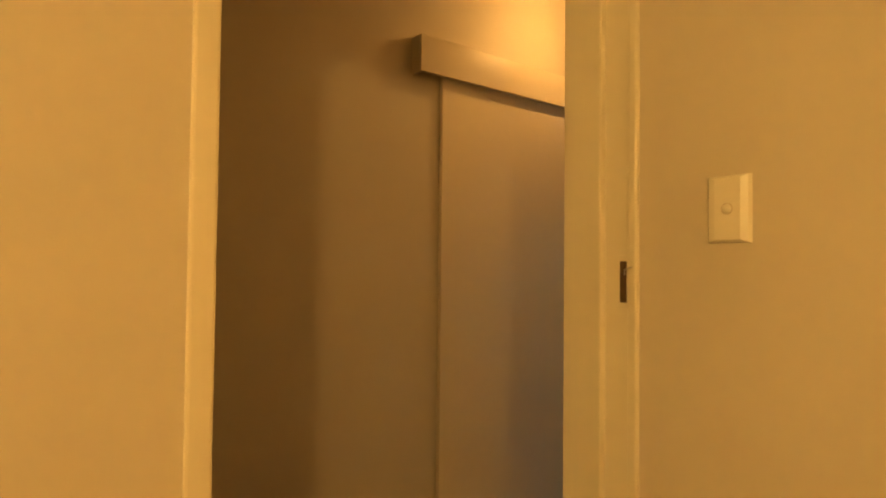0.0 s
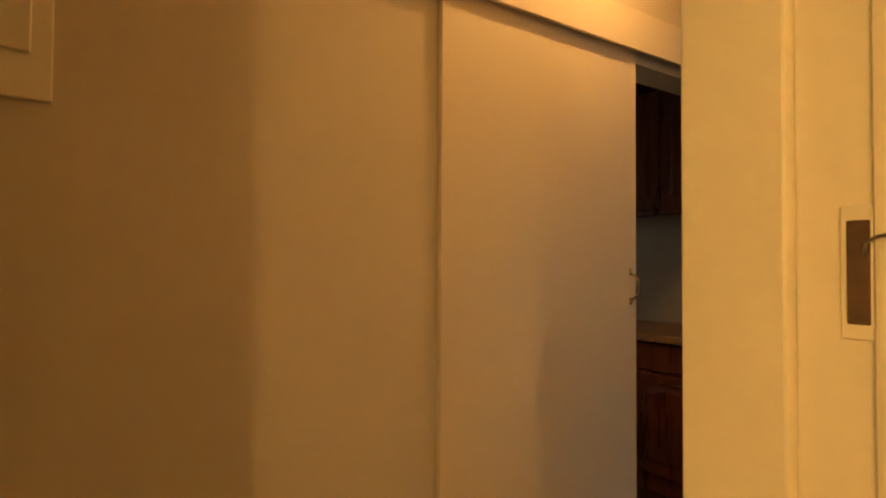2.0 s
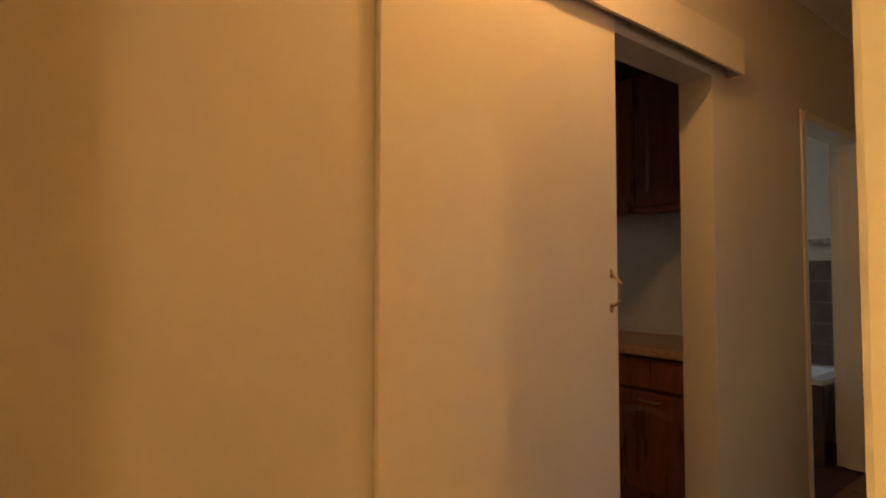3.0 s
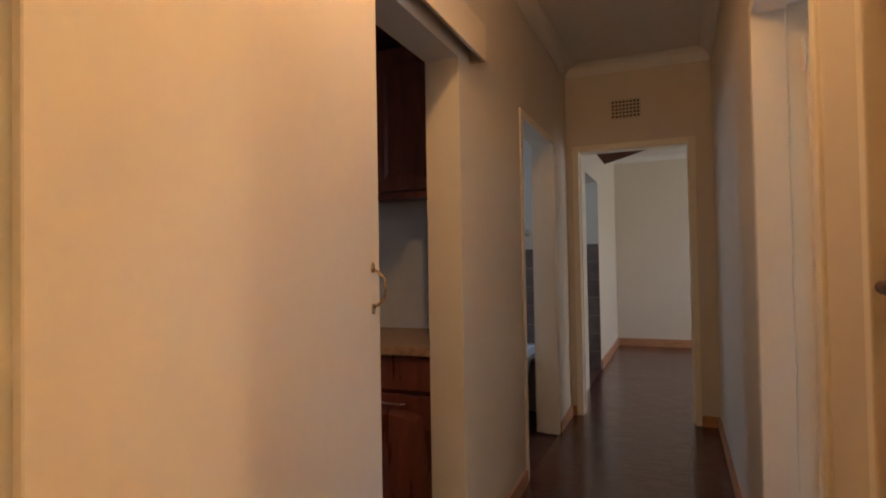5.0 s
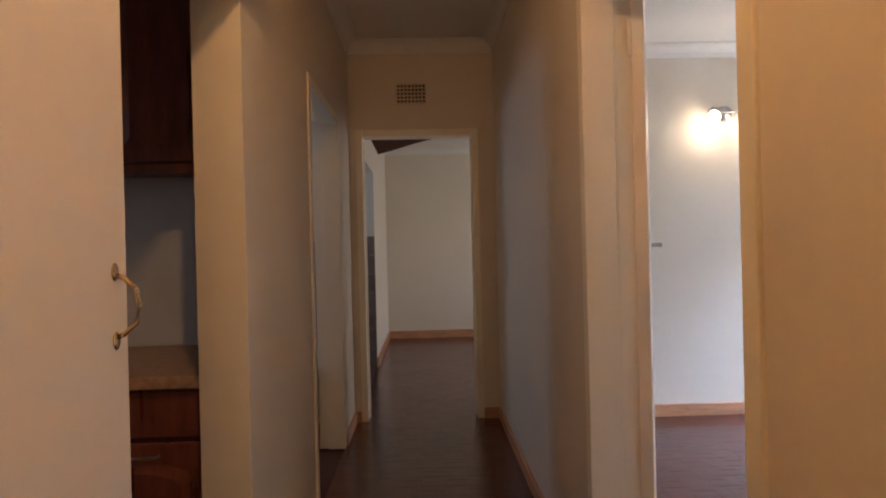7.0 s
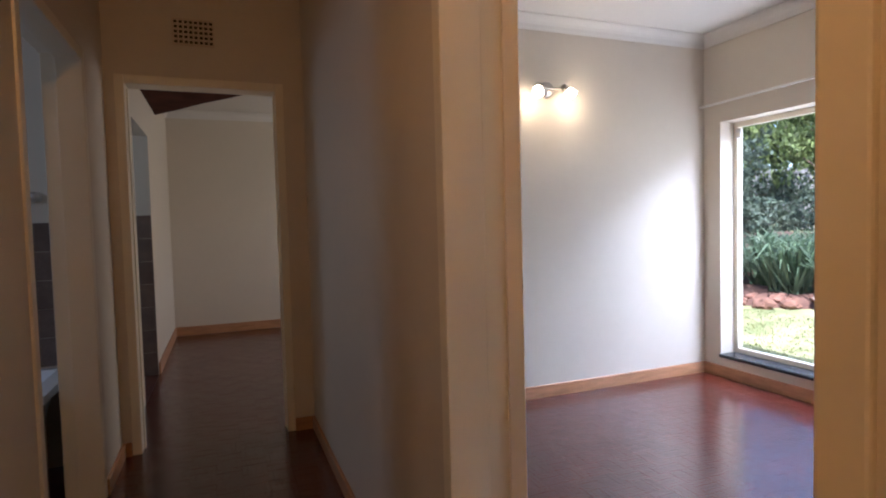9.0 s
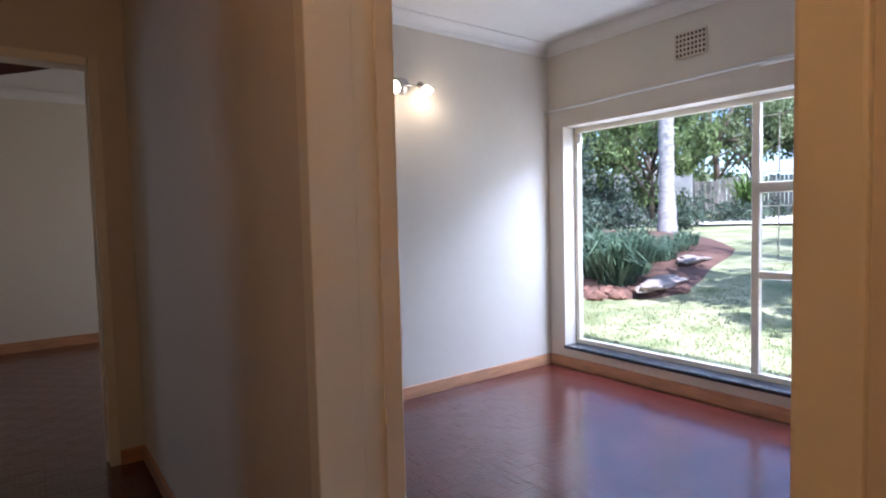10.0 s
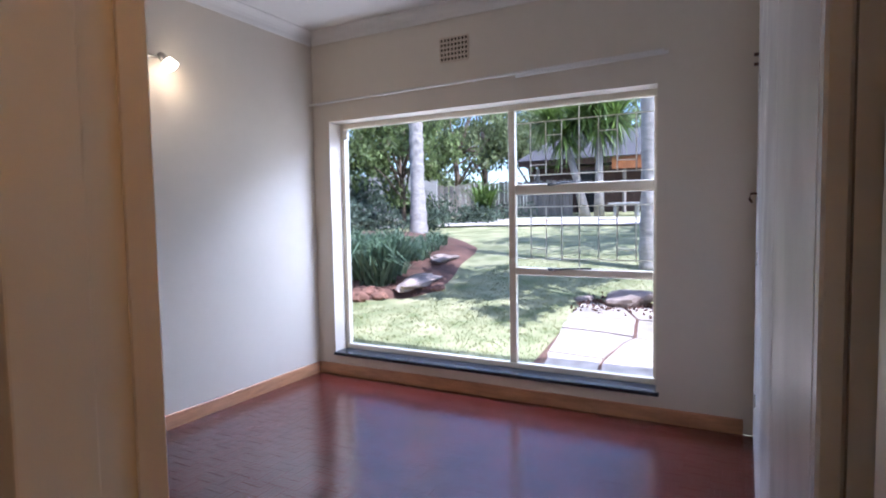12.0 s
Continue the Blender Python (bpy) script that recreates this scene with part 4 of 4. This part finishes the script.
def tree(x, y, h, spread, trunk, n, size, material, seed, low=0.35, label="leafy green garden tree with dense foliage"):
    r = random.Random(seed)
    z = ground_z(x, y)
    t = thing("garden_tree", label, "tree", (x, y, z))
    bm = bmesh.new()
    add_tube(bm, [(x, y, z - 0.1), (x + 0.05, y, z + h * 0.25), (x - 0.05, y + 0.1, z + h * 0.55)], [trunk, trunk * 0.8, trunk * 0.4], 9)
    crown = bmesh.new()
    for k in range(11):
        a = k * 2.399 + r.uniform(-0.3, 0.3)
        f = r.uniform(low, 1.0)
        d = spread * r.uniform(0.35, 1.0) * (1.15 - 0.5 * f)
        tip = Vector((x + d * math.cos(a), y + d * math.sin(a), z + h * f))
        root = Vector((x, y, z + h * r.uniform(0.15, 0.45)))
        add_tube(bm, [root, root.lerp(tip, 0.5) + Vector((0, 0, 0.15)), tip], [trunk * 0.42, trunk * 0.25, trunk * 0.08], 6)
        for _ in range(5):
            c = tip + Vector((r.gauss(0, 0.3), r.gauss(0, 0.3), r.gauss(0, 0.22))) * spread * 0.55
            leaves(crown, c, spread * r.uniform(0.16, 0.30), n, size, r, 0.75)
    part("trunk", bm, BARK2, t, "", True)
    part("crown", crown, material, t)
    return t


tree(15.2, 14.3, 5.0, 2.6, 0.14, 110, 0.17, LEAF, 11, 0.12)
tree(15.8, 11.6, 4.4, 2.0, 0.11, 120, 0.16, LEAF, 12, 0.40, "dark green round-crowned garden tree")
tree(13.0, 13.0, 3.6, 1.7, 0.09, 100, 0.14, SHRUB, 13, 0.05, "dense grey-green shrubby tree")
tree(22.5, 13.0, 6.5, 2.6, 0.16, 100, 0.19, LEAF2, 14, 0.25, "tall pale green feathery tree")
tree(24.0, 18.5, 7.5, 3.4, 0.2, 110, 0.22, LEAF, 15, 0.2)
tree(24.5, 10.2, 5.2, 2.6, 0.14, 100, 0.19, LEAF2, 27, 0.2, "pale green feathery tree behind the fence")
tree(27.0, 8.5, 7.0, 3.0, 0.2, 90, 0.22, LEAF2, 16, 0.25, "tall pale green feathery tree")
tree(29.0, 14.5, 8.5, 3.8, 0.2, 100, 0.26, LEAF2, 19, 0.12, "tall pale green feathery tree")
tree(31.0, 20.0, 9.0, 4.2, 0.2, 100, 0.28, LEAF2, 20, 0.12, "tall pale green feathery tree")
tree(32.0, 9.5, 9.0, 4.0, 0.2, 90, 0.28, LEAF2, 23, 0.2, "tall pale green feathery tree")
tree(20.0, 21.0, 7.0, 3.2, 0.2, 110, 0.22, LEAF, 17, 0.1)
# three trees out of view, added to throw dappled shade across the lawn
tree(6.3, 1.85, 6.2, 1.6, 0.14, 70, 0.20, LEAF, 31, 0.62, "tall unseen tree added to cast shade on the lawn")
tree(12.4, 0.8, 6.4, 3.0, 0.16, 120, 0.20, LEAF, 32, 0.62, "tall unseen tree added to cast shade on the lawn")
tree(6.0, 8.9, 5.6, 1.9, 0.12, 60, 0.18, LEAF, 33, 0.66, "tall unseen tree added to cast shade on the lawn")
tree(10.2, 10.9, 2.3, 1.2, 0.05, 90, 0.11, SHRUB, 18, 0.05, "dense grey-green shrubby tree")


def tuft(x, y, n, h, w, seed, label="clump of long strap-leaved green plants"):
    bm = bmesh.new()
    blades(bm, x, y, ground_z(x, y) + 0.06, n, h, 0.20, w, 1.25, random.Random(seed))
    return tagged(part("strap_leaf_plant", bm, TUFT), label, "plant", "strap-leaved plants in the bed")


for i, (x, y, h) in enumerate(((7.0, 6.50, 1.0), (7.7, 6.75, 0.95), (7.3, 7.1, 1.05), (8.4, 7.3, 0.8), (8.1, 7.9, 0.9), (7.2, 7.7, 0.75), (8.9, 7.0, 0.6),
                                (9.2, 7.9, 0.8), (9.9, 7.3, 0.6), (10.5, 7.5, 0.55), (9.3, 8.7, 0.8), (7.9, 8.6, 0.85), (10.4, 8.4, 0.7), (11.2, 7.8, 0.5), (8.7, 9.4, 0.8))):
    tuft(x, y, 150 if i < 3 else 75, h, 0.016, 40 + i)


def shrub(x, y, r0, h, seed, label="low dark green garden shrub"):
    r = random.Random(seed)
    bm = bmesh.new()
    z = ground_z(x, y)
    for _ in range(9):
        c = (x + r.gauss(0, r0 * 0.45), y + r.gauss(0, r0 * 0.45), z + h * r.uniform(0.2, 0.8))
        leaves(bm, c, r0 * 0.42, 90, 0.12, r, 0.8)
    return tagged(part("garden_shrub", bm, SHRUB), label, "shrub")


for i, (x, y, r0, h) in enumerate(((14.8, 10.2, 0.9, 0.6), (17.2, 13.2, 1.2, 1.3), (16.4, 15.2, 1.3, 1.5), (18.6, 12.2, 1.1, 1.1), (16.8, 11.2, 1.0, 0.7), (17.5, 10.2, 1.0, 0.6), (18.6, 9.6, 0.9, 0.6), (12.0, 11.8, 1.1, 1.2), (9.3, 11.4, 1.2, 1.5), (7.6, 10.2, 1.0, 1.1), (15.4, 12.7, 1.3, 1.8), (14.0, 11.6, 1.1, 1.4))):
    shrub(x, y, r0, h, 70 + i)

# fan of arching fronds by the fence
bm = bmesh.new()
blades(bm, 18.4, 9.9, ground_z(18.4, 9.9), 120, 1.9, 0.15, 0.035, 1.0, random.Random(5))
tagged(part("cycad_plant", bm, YUCCA), "bright green arching fern-like plant by the fence", "plant")

# white plastered wall and slatted timber fence
wg = thing("garden_wall", "weathered white plastered garden wall", "wall", (20, 17, 1))
bm = box(-0.1, 0.1, 0, 8.0, 0, 1.9, bevel=0.02)
turned(bm, Matrix.Translation((19.6, 12.4, ground_z(19.6, 13) - 0.1)) @ pose(0, 0, 0, 0, 0, 18))
part("wall_panel", bm, WHITEWALL, wg)
fn = thing("timber_fence", "weathered grey upright timber slat fence", "fence", (20.3, 10, 1))
slat_me = mesh_of("slat", box(-0.012, 0.012, -0.055, 0.055, 0, 1.35, bevel=0.006), FENCE)
rf = random.Random(8)
for i in range(46):
    f = i / 45
    x, y = 20.2 + 0.3 * f, 12.9 - 5.6 * f
    o = new("slat", slat_me)
    o.parent = fn
    o.matrix_parent_inverse = fn.matrix_world.inverted()
    o.matrix_world = pose(x, y, ground_z(x, y) - 0.05 + rf.uniform(-0.04, 0.04), 0, rf.uniform(-1.5, 1.5), rf.uniform(-4, 4))
for z in (0.3, 1.0):
    part("rail", tube([(20.25, 12.95, ground_z(20.2, 12.9) + z), (20.55, 7.25, ground_z(20.5, 7.3) + z)], 0.035, 6), FENCE, fn)

# dark timber cabin with an orange fascia
cab = thing("garden_cabin", "dark brown timber garden cabin with an orange fascia", "cabin", (23.0, 5.0, 1.2))
cz = ground_z(22, 5)
part("wall", box(22.0, 26.0, 1.5, 9.2, cz - 0.2, cz + 1.75), CABIN, cab)
part("gutter_board", box(21.25, 21.33, 6.0, 9.6, cz + 1.80, cz + 2.01, bevel=0.01), CABIN, cab)
part("fascia", box(21.25, 21.33, 1.0, 6.0, cz + 1.55, cz + 2.00, bevel=0.01), FASCIA, cab, "orange-brown timber fascia board")
bm = bmesh.new()
vs = [bm.verts.new(v) for v in ((21.2, 0.9, cz + 2.02), (21.2, 9.7, cz + 2.02), (26.6, 9.7, cz + 2.02), (26.6, 0.9, cz + 2.02),
                                (23.6, 1.8, cz + 3.3), (23.6, 8.6, cz + 3.3))]
for f in ((0, 1, 5, 4), (2, 3, 4, 5), (1, 2, 5), (3, 0, 4), (0, 3, 2, 1)):
    bm.faces.new([vs[i] for i in f])
part("roof", bm, THATCH, cab, "dark hipped roof")
for y in (2.2, 5.6, 8.9):
    part("post", cyl((21.5, y, cz - 0.2), (21.5, y, cz + 1.7), 0.07), FENCE, cab)
part("door", box(21.96, 22.0, 6.6, 7.5, cz - 0.1, cz + 1.6, bevel=0.01), BLACK, cab)

bench = thing("garden_bench", "white concrete garden bench on two legs", "bench", (20.1, 5.2, 1.1))
bz = ground_z(20.1, 5.2) - 0.02
part("seat", box(19.9, 20.3, 4.65, 5.85, bz + 0.40, bz + 0.48, bevel=0.015), WHITEWALL, bench)
for y in (4.85, 5.55):
    part("leg", box(19.98, 20.22, y, y + 0.14, bz, bz + 0.40, bevel=0.02), WHITEWALL, bench)


def yucca(x, y, h, lean, heads, seed):
    r = random.Random(seed)
    z = ground_z(x, y)
    t = thing("yucca_tree", "tall yucca with spiky green leaf heads on a bare trunk", "tree", (x, y, z))
    tip = Vector((x, y + lean, z + h))
    part("trunk", tube([(x, y, z - 0.1), (x, y + lean * 0.45, z + h * 0.5), tip], [0.19, 0.13, 0.10], 10), BARK, t, "", True)
    bm = bmesh.new()
    for dx, dy, dz in heads:
        c = tip + Vector((dx, dy, dz))
        for _ in range(230):
            v = Vector((r.gauss(0, 1), r.gauss(0, 1), r.gauss(0.25, 0.8))).normalized()
            l = r.uniform(0.8, 1.3)
            e = c + v * l - Vector((0, 0, 0.18 * l * (1 - v.z)))
            s = v.cross(Vector((0, 0, 1))).normalized() * 0.036
            m = c + v * l * 0.5
            bm.faces.new([bm.verts.new(p) for p in (c + s * 0.6, m + s, e, m - s, c - s * 0.6)])
    part("leaf_heads", bm, YUCCA, t, "spiky sword-shaped leaves")
    return t


yucca(19.9, 6.6, 2.7, 0.75, ((0, 0, 0.2), (0.1, 0.6, 0.8), (0, -0.4, 0.7)), 21)
yucca(19.9, 6.15, 3.0, 0.0, ((0, 0, 0), (0, -0.55, 0.35), (0.1, 0.35, 0.7), (0, 0.0, 1.0)), 22)

# ---- parquet: basket-weave blocks of five strips ----
BS = 0.120


def block_bm(flip, r):
    bm = bmesh.new()
    w = BS / 5
    for i in range(5):
        a0, a1 = -BS / 2 + i * w , -BS / 2 + (i + 1) * w
        b0, b1 = -BS / 2, BS / 2
        x0, x1, y0, y1 = (a0, a1, b0, b1) if flip else (b0, b1, a0, a1)
        z = -0.0004 * ((i * 7) % 3)
        gx, gy = r.gauss(0, 0.003), r.gauss(0, 0.003)
        mx_, my_ = (x0 + x1) / 2, (y0 + y1) / 2
        t = [bm.verts.new((x, y, max(-0.0009, z + gx * (x - mx_) * 0.5 + gy * (y - my_) * 0.5)))
             for x, y in ((x0 + 0.001, y0 + 0.001), (x1 - 0.001, y0 + 0.001), (x1 - 0.001, y1 - 0.001), (x0 + 0.001, y1 - 0.001))]
        l = [bm.verts.new(v) for v in ((x0, y0, -0.0010), (x1, y0, -0.0010), (x1, y1, -0.0010), (x0, y1, -0.0010))]
        bm.faces.new(t)
        for k in range(4):
            bm.faces.new((l[k], l[(k + 1) % 4], t[(k + 1) % 4], t[k]))
    return bm


rb = random.Random(77)
block_me = [mesh_of("parquet_block", block_bm(f, rb), PARQUET) for _ in range(5) for f in (False, True)]
floor_ob = bpy.data.objects["floor"]
verts, faces = [], []
src = [([tuple(v.co) for v in m.vertices], [tuple(p.vertices) for p in m.polygons]) for m in block_me]
rp = random.Random(6)
made = 0
for i in range(-6, 30):
    for j in range(-10, 71):
        x, y = (i + 0.5) * BS, (j + 0.5) * BS
        inside = (XL < x < XR + TH and -1.1 < y < 4.8) or (XR < x < WX and 1.1 < y < BY) or (XL < x < 2.2 and 4.75 <= y < 8.44)
        if not inside:
            continue
        k = (i + j) % 2 + 2 * rp.randrange(5)
        m = pose(x, y, -0.0005 + rp.uniform(-0.0003, 0.0003), rp.gauss(0, 0.10), rp.gauss(0, 0.10), 0)
        if 1.0 < x < 2.9 and 1.7 < y < 4.0 and made < 300:
            o = new("parquet_block", block_me[k])
            o.parent = floor_ob
            o.matrix_world = m
            made += 1
        else:
            base = len(verts)
            verts += [tuple(m @ Vector(v)) for v in src[k][0]]
            faces += [tuple(base + v for v in f) for f in src[k][1]]
me = bpy.data.meshes.new("parquet_strips")
me.from_pydata(verts, [], faces)
me.materials.append(PARQUET_J)
rest = new("parquet_strips", me)
rest.parent = floor_ob
rest["kind"] = "stuff"
